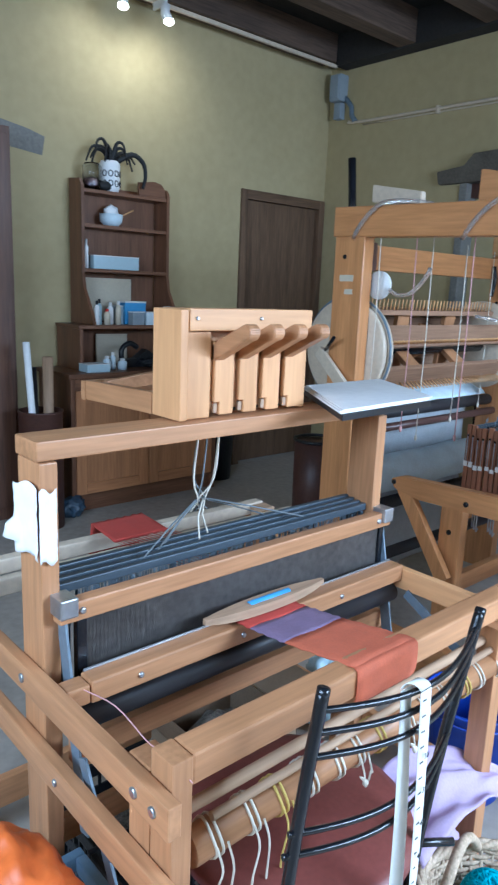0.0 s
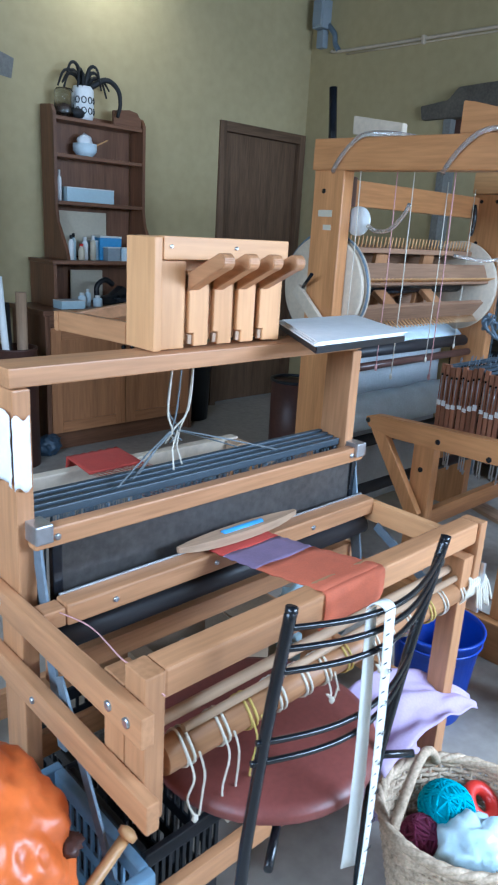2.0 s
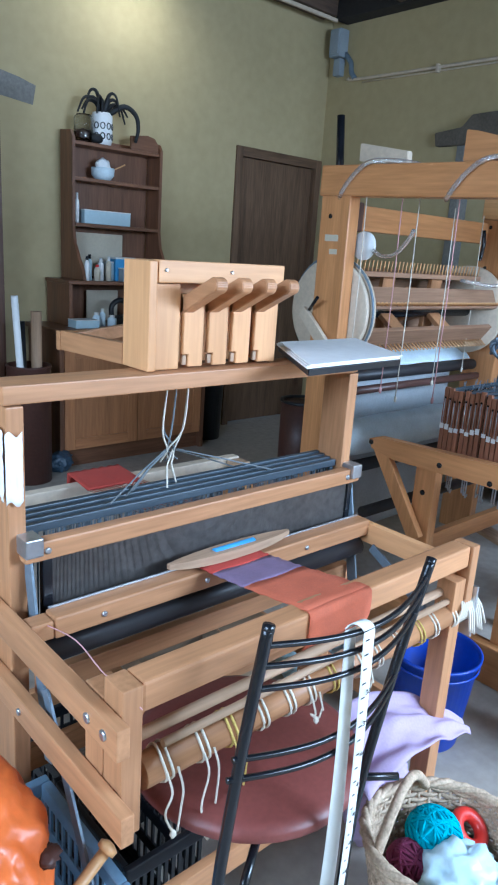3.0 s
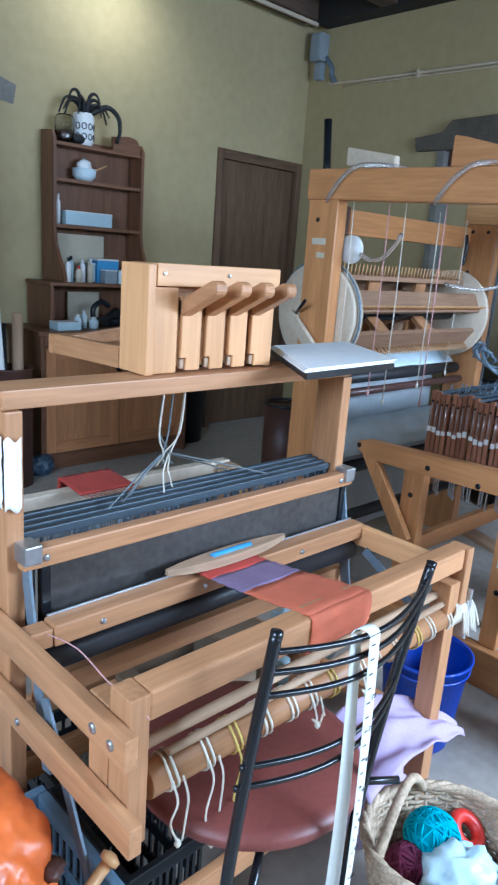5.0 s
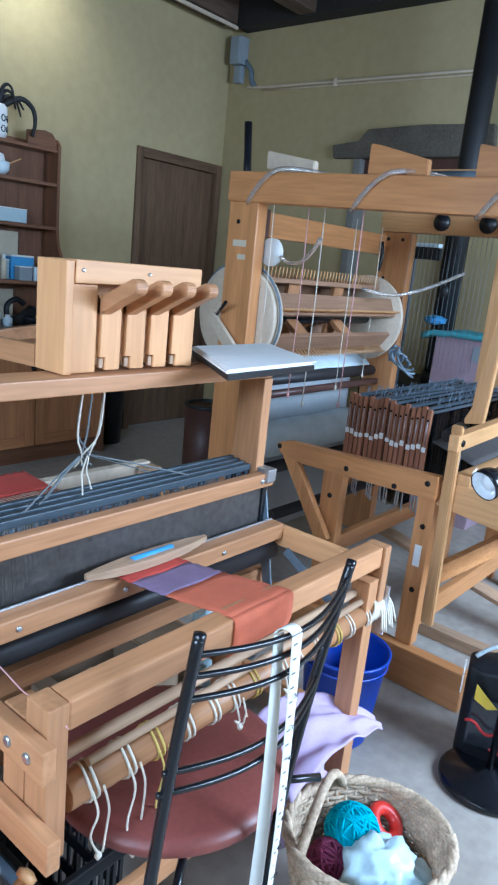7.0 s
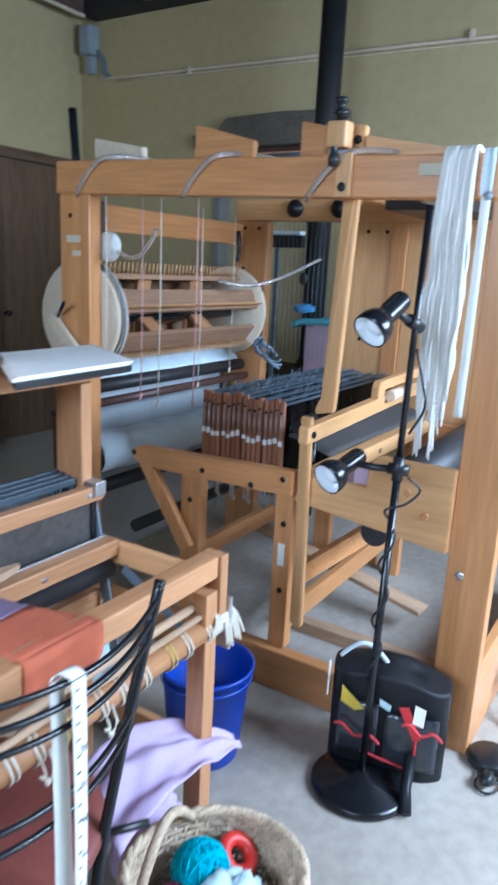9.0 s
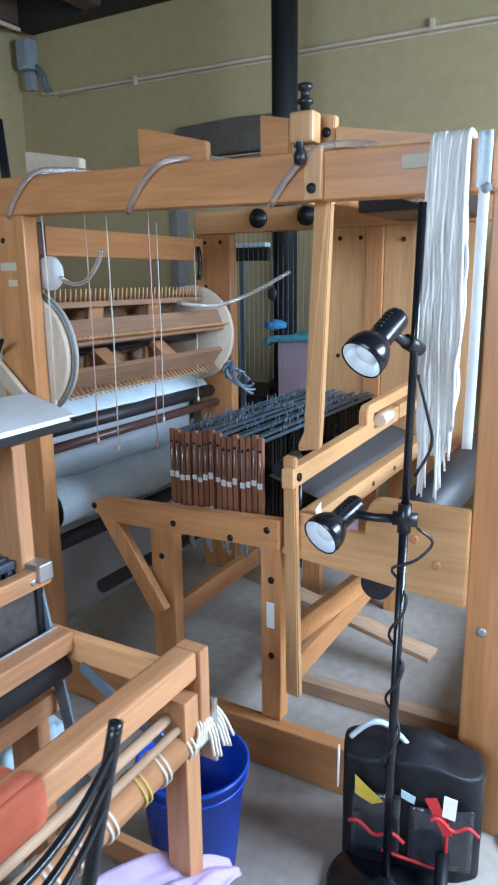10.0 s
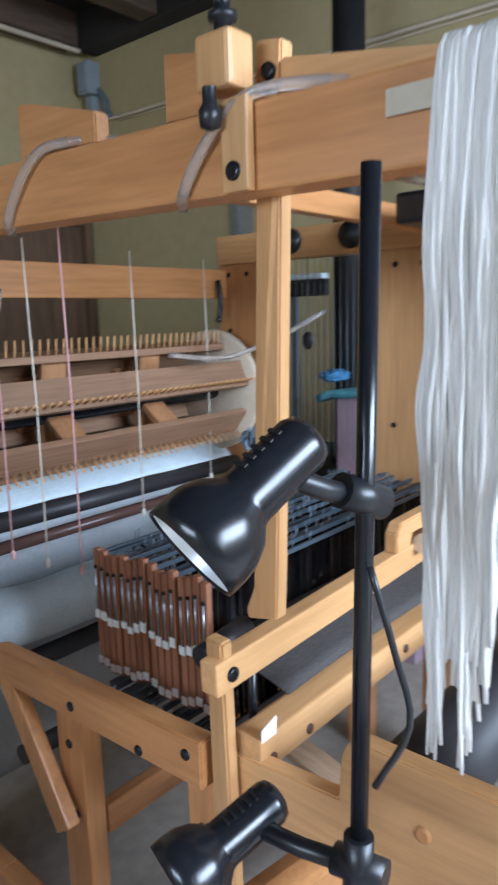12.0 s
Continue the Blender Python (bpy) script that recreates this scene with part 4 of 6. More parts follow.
for yy, zz in ((1.885, 1.62), (1.80, 1.62), (1.885, 1.42)):
    bolt(LB, XF, yy, zz, (-1, 0, 0), 0.009, BLACKM)
for z0, z1 in ((1.485, 1.51), (1.435, 1.455)):
    part("tape_scrap", B(FX - 0.0015, FX + 0.001, 1.845, 1.915 - (0.03 if z0 < 1.45 else 0), z0, z1, 0), KRAFT, LB)
part("tape_scrap", B(FX + 0.007, FX + 0.0085, 0.49, 0.57, 1.69, 1.72, 0), KRAFT, LB)
# side frame towards the walker
SX = 2.185
part("side_arm", slab(fresh(), [(SX, 0.866, 0.715), (SX, 0.866, 0.80), (SX, 1.50, 0.772), (SX, 1.545, 0.755), (SX, 1.53, 0.72), (SX, 1.42, 0.70)], 0.04, (1, 0, 0), 0.003), HONEY["y"], LB)
part("side_board", slab(fresh(), [(SX + 0.042, 0.366, 0.638), (SX + 0.042, 0.366, 0.892), (SX + 0.042, 0.597, 0.892), (SX + 0.042, 0.617, 0.88), (SX + 0.042, 0.627, 0.857), (SX + 0.042, 0.632, 0.79), (SX + 0.042, 0.878, 0.775), (SX + 0.042, 0.878, 0.69)], 0.03, (1, 0, 0), 0.003), PALE["y"], LB)
part("side_post", B(SX + 0.042, SX + 0.09, 1.255, 1.342, 0.15, 0.735, 0.004), HONEY["z"], LB)
part("side_post", B(SX + 0.042, SX + 0.09, 0.880, 0.945, 0.148, 0.735, 0.004), HONEY["z"], LB)
part("foot_board", B(SX + 0.01, SX + 0.06, 0.66, 1.60, 0.0, 0.147, 0.005), HONEY["y"], LB)
part("foot_board", B(SX + 0.02, SX + 0.06, 1.60, 1.80, 0.0, 0.147, 0.005), HONEY["y"], LB)
part("strut", beam(fresh(), (SX + 0.02, 1.50, 0.735), (SX + 0.015, 1.285, 0.425), 0.03, 0.055, 0.004, (0, 1, 0)), HONEY["z"], LB)
part("hand_post", slab(fresh(), [(SX + 0.012, 0.848, 0.27), (SX + 0.012, 0.806, 0.265), (SX + 0.012, 0.822, 0.979), (SX + 0.012, 0.858, 0.982)], 0.026, (1, 0, 0), 0.004), PALE["z"], LB)
for yy, zz in ((0.90, 0.768), (1.02, 0.725), (1.22, 0.735), (1.30, 0.60), (1.29, 0.44), (0.91, 0.60), (0.91, 0.36), (1.53, 0.745)):
    bolt(LB, SX + (0.0 if zz > 0.7 else 0.042), yy, zz, (-1, 0, 0), 0.010, BLACKM)
for yy, zz in ((0.50, 0.80), (0.44, 0.74)):
    bolt(LB, SX + 0.042, yy, zz, (-1, 0, 0), 0.012, HONEY["x"])
part("tape_scrap", B(SX + 0.040, SX + 0.0425, 0.90, 0.925, 0.45, 0.53, 0), PAPER, LB)
# far side frame, seen between the shafts
part("side_post", B(3.36, 3.41, 1.255, 1.342, 0, 0.76, 0.004), HONEY["z"], LB)
part("side_post", B(3.36, 3.41, 0.880, 0.945, 0, 0.76, 0.004), HONEY["z"], LB)
part("side_arm", B(3.335, 3.36, 0.37, 1.55, 0.70, 0.79, 0.004), HONEY["y"], LB)
part("end_panel", B(XF + 0.004, XF + 0.026, 1.092, 1.290, 0.62, 1.656, 0.003), PALE["z"], LB, "pale pine board at the far end")
part("end_panel", B(XF + 0.008, XF + 0.028, 0.62, 1.012, 0.62, 1.656, 0.003), PALE["z"], LB)
part("end_post", B(XF - 0.004, XF + 0.036, 1.014, 1.090, 0, 1.656, 0.004), HONEY["z"], LB)
for yy, zz in ((1.207, 1.613), (1.115, 1.613), (1.207, 1.12), (0.93, 1.60), (0.70, 1.60)):
    bolt(LB, XF + 0.004, yy, zz, (-1, 0, 0), 0.009, BLACKM)
# front end: floor boards, rollers and low rails
part("floor_panel", beam(fresh(), (FX + 0.07, 0.25, 0.15), (XF - 0.001, 0.25, 0.15), 0.03, 0.30, 0.004), HONEY["x"], LB)
part("floor_rail", B(2.60, 2.66, 0.36, 1.10, 0.0, 0.05, 0.004), GREYW["y"], LB)
part("low_rail", beam(fresh(), (2.30, 0.90, 0.38), (2.90, 0.60, 0.62), 0.03, 0.07), HONEY["y"], LB)
part("low_rail", B(2.29, 3.36, 1.27, 1.30, 0.36, 0.43, 0.004), HONEY["x"], LB)
part("low_rail", B(2.29, 3.36, 0.89, 0.92, 0.20, 0.28, 0.004), HONEY["x"], LB)
part("treadle_board", beam(fresh(), (2.9, 0.60, 0.10), (3.0, 1.5, 0.24), 0.09, 0.02), GREYW["y"], LB)
part("cloth_roll", cyl(fresh(), (2.30, 0.55, 0.79), (XF - 0.001, 0.55, 0.79), 0.072, 32), DARKROLL, LB, "roll of dark woven cloth")
part("cloth_roll", cyl(fresh(), (2.30, 0.62, 0.62), (XF - 0.001, 0.62, 0.62), 0.045, 24), DARKROLL, LB)
dk = fresh()
sheet(dk, lambda u, v: Vector((2.36 + 0.96 * u, 0.985 - 0.165 * v, 0.872 - 0.048 * v + 0.004 * math.sin(7 * u))), 12, 6)
part("cloth", thicken(dk, 0.003), mat("charcoal_web", (0.085, 0.075, 0.07), 0.8, vary=0.3, scale=4, fine=220, bump=0.4, stretch=(0.3, 1, 1)), LB, "dark web on the loom")
fb = part("breast_beam", B(SX + 0.046, 3.334, 0.777, 0.832, 0.757, 0.818, 0.005), PALE["x"], LB)
for xx, zz in ((2.26, 0.775), (2.36, 0.775), (2.53, 0.785), (2.70, 0.785), (2.92, 0.785)):
    bolt(fb, xx, 0.777, zz, (0, -1, 0), 0.009, BROWNBIN)
part("paper_tag", slab(fresh(), [(2.226, 0.770, 0.819), (2.262, 0.770, 0.819), (2.268, 0.774, 0.846), (2.228, 0.772, 0.838)], 0.0012, (0, 1, 0)), PAPER, LB)
# beater: hanging bars, hand rail and race
br = part("beater_rail", beam(fresh(), (SX - 0.005, 0.835, 0.925), (3.08, 0.835, 0.955), 0.035, 0.055, 0.004), PALE["x"], LB, "pale hand rail of the beater")
part("rail_block", slab(fresh(), [(2.73, 0.815, 0.97), (2.73, 0.815, 1.015), (2.75, 0.815, 1.035), (3.25, 0.815, 1.05), (3.25, 0.815, 1.01), (2.80, 0.815, 1.0), (2.79, 0.815, 0.97)], 0.03, (0, 1, 0), 0.003), PALE["x"], br)
part("knob", cyl(fresh(), (2.81, 0.80, 0.975), (2.92, 0.80, 0.978), 0.022, 16), CREAM, br)
part("beater_rail", B(3.10, 3.36, 0.82, 0.855, 0.93, 0.985, 0.004), PALE["x"], LB)
bolt(br, 2.215, 0.816, 0.925, (0, -1, 0), 0.012, BLACKM)
part("beater_arm", slab(fresh(), [(2.292, 0.806, 1.845), (2.292, 0.760, 1.838), (2.30, 0.772, 1.64), (2.305, 0.795, 1.08), (2.305, 0.800, 0.985), (2.305, 0.862, 0.972), (2.305, 0.864, 0.99), (2.303, 0.845, 1.03), (2.30, 0.818, 1.64)], 0.028, (1, 0, 0), 0.003), PALE["z"], LB, "pale hanging beater bar")
part("beater_arm", B(3.27, 3.30, 0.80, 0.85, 0.97, 1.655, 0.004), PALE["z"], LB)
part("pivot", cyl(fresh(), (2.20, 0.87, 0.94), (2.31, 0.87, 0.955), 0.02, 14), BLACKP, LB)
part("pivot_rod", cyl(fresh(), (2.31, 0.86, 0.62), (2.31, 0.86, 0.93), 0.008, 8), BLACKM, LB)
# clamp block with its knob over the top beam
cb = part("clamp_block", B(2.212, 2.264, 0.784, 0.847, 1.768, 1.840, 0.008), PALE["z"], LB)
part("knob", lathe(fresh(), (2.238, 0.816, 1.841), [(0.0, 0), (0.012, 0), (0.012, 0.016), (0.02, 0.018), (0.02, 0.026), (0.011, 0.03), (0.011, 0.046), (0.018, 0.049), (0.018, 0.062), (0, 0.064)], 14), BLACKP, cb)
part("screw", lathe(fresh(), (2.205, 0.814, 1.768), [(0.0, -0.055), (0.014, -0.05), (0.016, -0.03), (0.010, -0.02), (0.010, 0)], 12), BLACKP, cb)
bolt(LB, 2.291, 0.782, 1.80, (-1, 0, 0), 0.012, BLACKM)
part("clamp_plate", B(2.222, 2.237, 0.765, 0.812, 1.635, 1.755, 0.003), PALE["z"], LB)
bolt(LB, 2.222, 0.79, 1.662, (-1, 0, 0), 0.013, BLACKM)
# brackets and roller behind the top beam
part("bracket", slab(fresh(), [(2.25, 1.34, 1.762), (2.25, 1.34, 1.862), (2.25, 1.30, 1.856), (2.25, 1.115, 1.808), (2.25, 1.115, 1.758)], 0.03, (1, 0, 0), 0.003), HONEY["y"], LB)
part("bracket", slab(fresh(), [(2.25, 0.948, 1.754), (2.25, 0.948, 1.852), (2.25, 0.865, 1.835), (2.25, 0.865, 1.752)], 0.03, (1, 0, 0), 0.003), HONEY["y"], LB)
part("bracket", slab(fresh(), [(2.285, 0.755, 1.752), (2.285, 0.755, 1.81), (2.285, 0.50, 1.765), (2.285, 0.50, 1.747)], 0.03, (1, 0, 0), 0.002), PALE["y"], LB)
part("dark_roller", cyl(fresh(), (2.60, 0.93, 1.80), (2.60, 1.32, 1.80), 0.028, 16), GREYM, LB)
part("roller_bar", B(2.64, 2.67, 0.90, 1.34, 1.82, 1.84, 0.003), PALE["y"], LB)
part("dobby_box", B(2.95, 3.40, 0.62, 0.95, 1.665, 1.735, 0.01), BLACKP, LB, "black dobby box under the beams")
part("lath", slab(fresh(), [(2.292, 1.83, 1.79), (2.292, 1.83, 1.855), (2.292, 1.60, 1.815), (2.292, 1.60, 1.765)], 0.03, (1, 0, 0), 0.003), CREAM, LB, "pale tapered board on the top beam")
part("black_bar", tube(fresh(), [(2.31, 1.925, 1.60), (2.315, 1.965, 1.968)], 0.016, 10), BLACKM, LB, "black metal upright")

# shafts with brown end boards
rnd = random.Random(11)
for k in range(16):
    yy = 1.003 + 0.0205 * k + 0.006 * (k // 4)
    dz = rnd.uniform(-0.010, 0.008)
    sh = part("shaft", B(2.352, 2.366, yy, yy + 0.0165, 0.715 + dz, 0.985 + dz, 0.0015), SHAFTW["z"], LB, "brown wooden shaft end")
    part("wire", cyl(fresh(), (2.349, yy + 0.008, 0.83 + dz), (2.349, yy + 0.008, 0.945 + dz), 0.0022, 6), STEEL, sh)
    part("eye", blob(fresh(), (2.349, yy + 0.008, 0.945 + dz), (0.004, 0.005, 0.005), 0, 1, 1), BLACKM, sh)
    part("tape_band", B(2.347, 2.3505, yy + 0.0005, yy + 0.016, 0.828 + dz, 0.846 + dz + rnd.uniform(-.004, .004), 0), PAPER, sh)
    part("tape_band", B(2.347, 2.3505, yy + 0.001, yy + 0.0155, 0.722 + dz, 0.738 + dz, 0), PAPER, sh)
    part("top_bar", B(2.367, 3.335, yy + 0.003, yy + 0.010, 0.968 + dz, 0.978 + dz, 0.001), HARN, sh)
    part("low_bar", B(2.367, 3.335, yy + 0.003, yy + 0.010, 0.655 + dz, 0.668 + dz, 0.001), HARN, sh)
    part("hook", tube(fresh(), [(2.37 + 0.02 * (k % 3), yy + 0.008, 0.66), (2.37 + 0.02 * (k % 3), yy + 0.008, 0.595), (2.38 + 0.02 * (k % 3), yy + 0.012, 0.578), (2.39 + 0.02 * (k % 3), yy + 0.012, 0.59)], 0.003, 5), STEEL, sh)
hd = fresh()
for k in range(1500):
    x = rnd.uniform(2.42, 3.32)
    yy = 1.0105 + 0.0215 * rnd.randrange(16) if rnd.random() < 0.6 else 1.0105
    cyl(hd, (x, yy, 0.655), (x, yy, 0.972), 0.0016, 3)
tagged(part("heddle_bank", hd, BLACKM, LB, "dense dark wire heddles"), kind="stuff")
hook = fresh()
for k in range(220):
    x, yy = rnd.uniform(2.45, 3.32), 1.012 + 0.0215 * rnd.randrange(16)
    cyl(hook, (x, yy, 0.975), (x + 0.004, yy, 0.985 + rnd.uniform(0, 0.018)), 0.0017, 3)
tagged(part("heddle_top_wire", hook, GREYM, LB), kind="stuff")

# sectional warp beam
WY, WZ = 1.925, 1.205
WB = part("warp_beam", cyl(fresh(), (2.30, WY, WZ), (XF - 0.03, WY, WZ), 0.033, 16), BLACKM, LB, "sectional warp beam of cream wood with pegs")


def disc(x, r):
    bm = fresh()
    lathe(bm, (x, WY, WZ), [(0.0, 0.0), (r - 0.006, 0.0), (r, 0.004), (r, 0.018), (r - 0.006, 0.022), (0.0, 0.022)], 48, Matrix.Rotation(radians(90), 4, "Y"))
    return part("disc", bm, CREAM, WB, "round cream-painted end disc")


disc(2.325, 0.222)
disc(2.297, 0.212)
disc(3.352, 0.222)
part("brake_band", tube(fresh(), [(2.3215, WY + 0.225 * math.cos(a), WZ + 0.225 * math.sin(a)) for a in [i * math.tau / 40 for i in range(40)]], 0.005, 8, closed=True), GREYM, WB)
part("wheel", lathe(fresh(), (2.30, 1.77, 1.475), [(0.0, 0.0), (0.055, 0.0), (0.055, 0.012), (0.0, 0.012)], 24, Matrix.Rotation(radians(90), 4, "Y")), WHITE, LB, "small white wheel")
part("brake_arm", beam(fresh(), (2.215, 1.99, 1.20), (2.205, 1.79, 1.03), 0.02, 0.05), CREAM, LB)
part("brake_pin", tube(fresh(), [(2.225, 1.965, 1.20), (2.16, 1.86, 1.265)], 0.007, 8), BLACKM, LB)
pegm = mesh_of(cyl(fresh(), (0, 0, 0), (0, 0, 0.045), 0.0035, 5), "peg", PALE["z"])
for k in range(6):
    a = radians(97 + 60 * k)
    n = Vector((0, math.cos(a), math.sin(a)))
    c = Vector((0, WY, WZ)) + 0.167 * n
    tng = Vector((0, -n.z, n.y))
    part("slat", beam(fresh(), (2.349, c.y, c.z), (3.350, c.y, c.z), 0.095, 0.022, 0.003, tuple(n)), BEAMSLAT["x"], WB)
    for xx in (2.66, 3.03):
        part("spoke", beam(fresh(), (xx, WY + 0.03 * n.y, WZ + 0.03 * n.z), (xx, WY + 0.156 * n.y, WZ + 0.156 * n.z), 0.022, 0.085, 0.002, (1, 0, 0)), MAPLE["z"], WB)
    for i in range(38):
        pg = new("peg", pegm)
        pg.parent = WB
        pg.matrix_basis = Matrix.Translation((2.36 + i * 0.0263, c.y + 0.011 * n.y + 0.035 * tng.y, c.z + 0.011 * n.z + 0.035 * tng.z)) @ n.to_track_quat("Z", "Y").to_matrix().to_4x4()
# rods and cloth under the warp beam
part("roller", cyl(fresh(), (FX + 0.062, 1.875, 0.925), (XF - 0.001, 1.875, 0.925), 0.027, 20), DARKROLL, LB)
part("roller", cyl(fresh(), (FX + 0.062, 1.84, 0.865), (XF - 0.001, 1.84, 0.870), 0.018, 16), ROLLER["x"], LB)
wr = fresh()
sheet(wr, lambda u, v: Vector((2.31 + 1.08 * u, 1.88 + 0.085 * math.cos(math.tau * v) + 0.004 * noise.noise((8 * u, 4 * v, 0)), 0.64 + 0.085 * math.sin(math.tau * v) + 0.012 * noise.noise((6 * u, 5 * v, 4)))), 40, 20)
part("warp_roll", wr, ICE, LB, "roll wrapped in pale blue cloth")
wrp = fresh()
sheet(wrp, lambda u, v: Vector((2.31 + 1.08 * u, 2.03 + 0.015 * math.sin(6 * v) - 0.15 * v, 1.06 - 0.105 * v + 0.004 * noise.noise((9 * u, 3 * v, 1)))) , 30, 8)
part("cover_cloth", thicken(wrp, 0.003), ICE, LB, "pale cloth under the warp beam")
shd = fresh()
sheet(shd, lambda u, v: Vector((2.31 + 1.09 * u, 1.99 + 0.012 * noise.noise((5 * u, 3 * v, 0)), 0.90 - 0.80 * v)), 24, 12)
part("dust_sheet", thicken(shd, 0.004), SHEETC, LB, "grey-blue dust sheet behind the loom")
part("low_roller", cyl(fresh(), (FX + 0.062, 1.88, 0.49), (XF - 0.001, 1.88, 0.49), 0.03, 16), DARKROLL, LB)
part("low_roller", cyl(fresh(), (FX + 0.062, 1.62, 0.40), (3.36, 1.62, 0.40), 0.025, 16), DARKROLL, LB)
# hanging cords
for x, y, z1, z0, m in ((2.262, 1.745, 1.66, 1.05, CORD), (2.32, 1.62, 1.66, 0.92, CORDP), (2.40, 1.60, 1.66, 0.88, CORD), (2.36, 1.40, 1.66, 0.92, CORDP), (2.8, 1.7, 1.66, 0.9, CORD), (3.2, 1.80, 1.66, 0.92, CORD)):
    cd = part("cord", tube(fresh(), [(x, y, z1), (x + 0.003, y - 0.002, (z0 + z1) / 2), (x, y, z0)], 0.0022, 5), m, LB)
    part("weight", blob(fresh(), (x, y, z0), (0.006, 0.006, 0.014), 0.2, 4, 2), m, cd)
for k in range(18):
    part("lift_cord", tube(fresh(), [(XF - 0.02, 1.74 - 0.025 * k, 1.66), (XF - 0.02, 1.74 - 0.025 * k, 1.0)], 0.0012, 4), CORDG, LB)
# clear tubing wound round the top beam
for y0 in (1.84, 1.36, 0.90):
    pts = [(2.235, y0 + 0.02, 1.650), (2.214, y0, 1.662), (2.209, y0 - 0.03, 1.70), (2.208, y0 - 0.07, 1.74), (2.210, y0 - 0.115, 1.771), (2.225, y0 - 0.16, 1.783), (2.26, y0 - 0.235, 1.783), (2.30, y0 - 0.29, 1.775)]
    pts = [(x + 0.017 * (1.955 - y), y, z - 0.018 * (1.955 - y)) for x, y, z in pts]
    part("tubing", tube(fresh(), pts, 0.0085, 10), TUBE, LB, "clear plastic tubing")
for pts in ([(2.30, 1.72, 1.46), (2.31, 1.68, 1.44), (2.31, 1.62, 1.45), (2.30, 1.56, 1.50), (2.29, 1.53, 1.54)], [(2.95, 1.72, 1.36), (3.08, 1.62, 1.345), (3.2, 1.52, 1.39), (3.3, 1.38, 1.48)], [(2.28, 0.62, 1.655), (2.30, 0.56, 1.63), (2.30, 0.50, 1.62), (2.29, 0.44, 1.64)]):
    part("tubing", tube(fresh(), pts, 0.008, 8), TUBE, LB)
for k in range(6):
    pts = [(3.28 + 0.05 * math.cos(a + k), 1.60 + 0.015 * k + 0.05 * math.sin(a), 1.0 + 0.012 * k + 0.05 * math.sin(a + 0.5 * k)) for a in [i * 0.5 for i in range(10)]]
    part("tubing", tube(fresh(), pts, 0.007, 6), GREYM, LB)

# yarn hank and strip over the top beam
hk = thing("yarn_hank", (2.21, 0.45, 1.3), "hank of undyed white cotton yarn hung over the beam", "yarn")
rnd = random.Random(21)
for k in range(120):
    u = rnd.random()
    y = 0.500 - 0.084 * u
    lock = 0.10 if u < 0.22 or 0.50 < u < 0.68 else 0.0
    n = 0.56 + rnd.uniform(-0.16, 0.05) + lock
    w, jx = rnd.uniform(-0.009, 0.009), rnd.uniform(0, 0.020)
    mid_y = 0.484 if u < 0.35 else 0.445 if u < 0.75 else 0.425
    pts = [(2.305, y, 1.735), (2.275, y, 1.752 + 0.006 * rnd.random()), (2.240 - jx * 0.6, y + w * 0.3, 1.744), (2.234 - jx, y + w, 1.62)]
    for q in range(1, 8):
        g = q / 7
        pull = max(0.0, g - 0.5) * 0.55
        pts.append((2.234 - jx * (1 - 0.4 * g) + rnd.uniform(-0.003, 0.003), (y + w) * (1 - pull) + mid_y * pull + 0.013 * noise.noise((k * 0.7, q * 1.1, 1)) + 0.010 * math.sin(math.pi * g) * (0.5 - u), 1.62 - n * g))
    part("skein", tube(fresh(), pts, rnd.uniform(0.0032, 0.0055), 5, taper=lambda q: 1.0 if q < 0.9 else 1.0 - 4.0 * (q - 0.9)), YARNW, hk)
ms = thing("cloth_strip", (2.21, 0.36, 1.4), "white fabric strip tied to the beam with tape", "strip")
bm = fresh()
sheet(bm, lambda u, v: Vector((2.24 - 0.004 * math.sin(6 * v), 0.392 - 0.024 * u + 0.006 * v, 1.735 - 0.69 * v)), 2, 24)
part("strip", thicken(bm, 0.003), TAPEM, ms)
bm = fresh()
sheet(bm, lambda u, v: Vector((2.236 - 0.003 * math.sin(9 * u), 0.398 - 0.030 * u, 1.752 - 0.115 * v)), 4, 6)
part("wrap", thicken(bm, 0.003), ICE, ms, "pale blue wrap")
part("knot", blob(fresh(), (2.233, 0.376, 1.635), (0.009, 0.012, 0.011), 0.3, 4, 3), GREYCLOTH, ms)

# ---- floor lamp with two reflector heads ----
FL = thing("floor_lamp", (1.985, 0.455, 0), "black metal floor lamp with two swivel spot heads", "floor lamp")
part("base", lathe(fresh(), (1.940, 0.452, 0), [(0.0, 0.0), (0.135, 0.0), (0.142, 0.006), (0.142, 0.016), (0.132, 0.026), (0.03, 0.034), (0.016, 0.05), (0.0, 0.05)], 44), BLACKM, FL)
part("pole", tube(fresh(), [(1.945, 0.452, 0.04), (1.97, 0.458, 0.35), (2.004, 0.460, 0.95)], 0.0105, 14), BLACKM, FL)
part("pole", tube(fresh(), [(2.004, 0.460, 0.95), (2.006, 0.450, 1.590)], 0.0088, 14), BLACKM, FL)
part("collar", cyl(fresh(), (2.002, 0.460, 0.90), (2.004, 0.460, 0.965), 0.015, 14), BLACKP, FL)


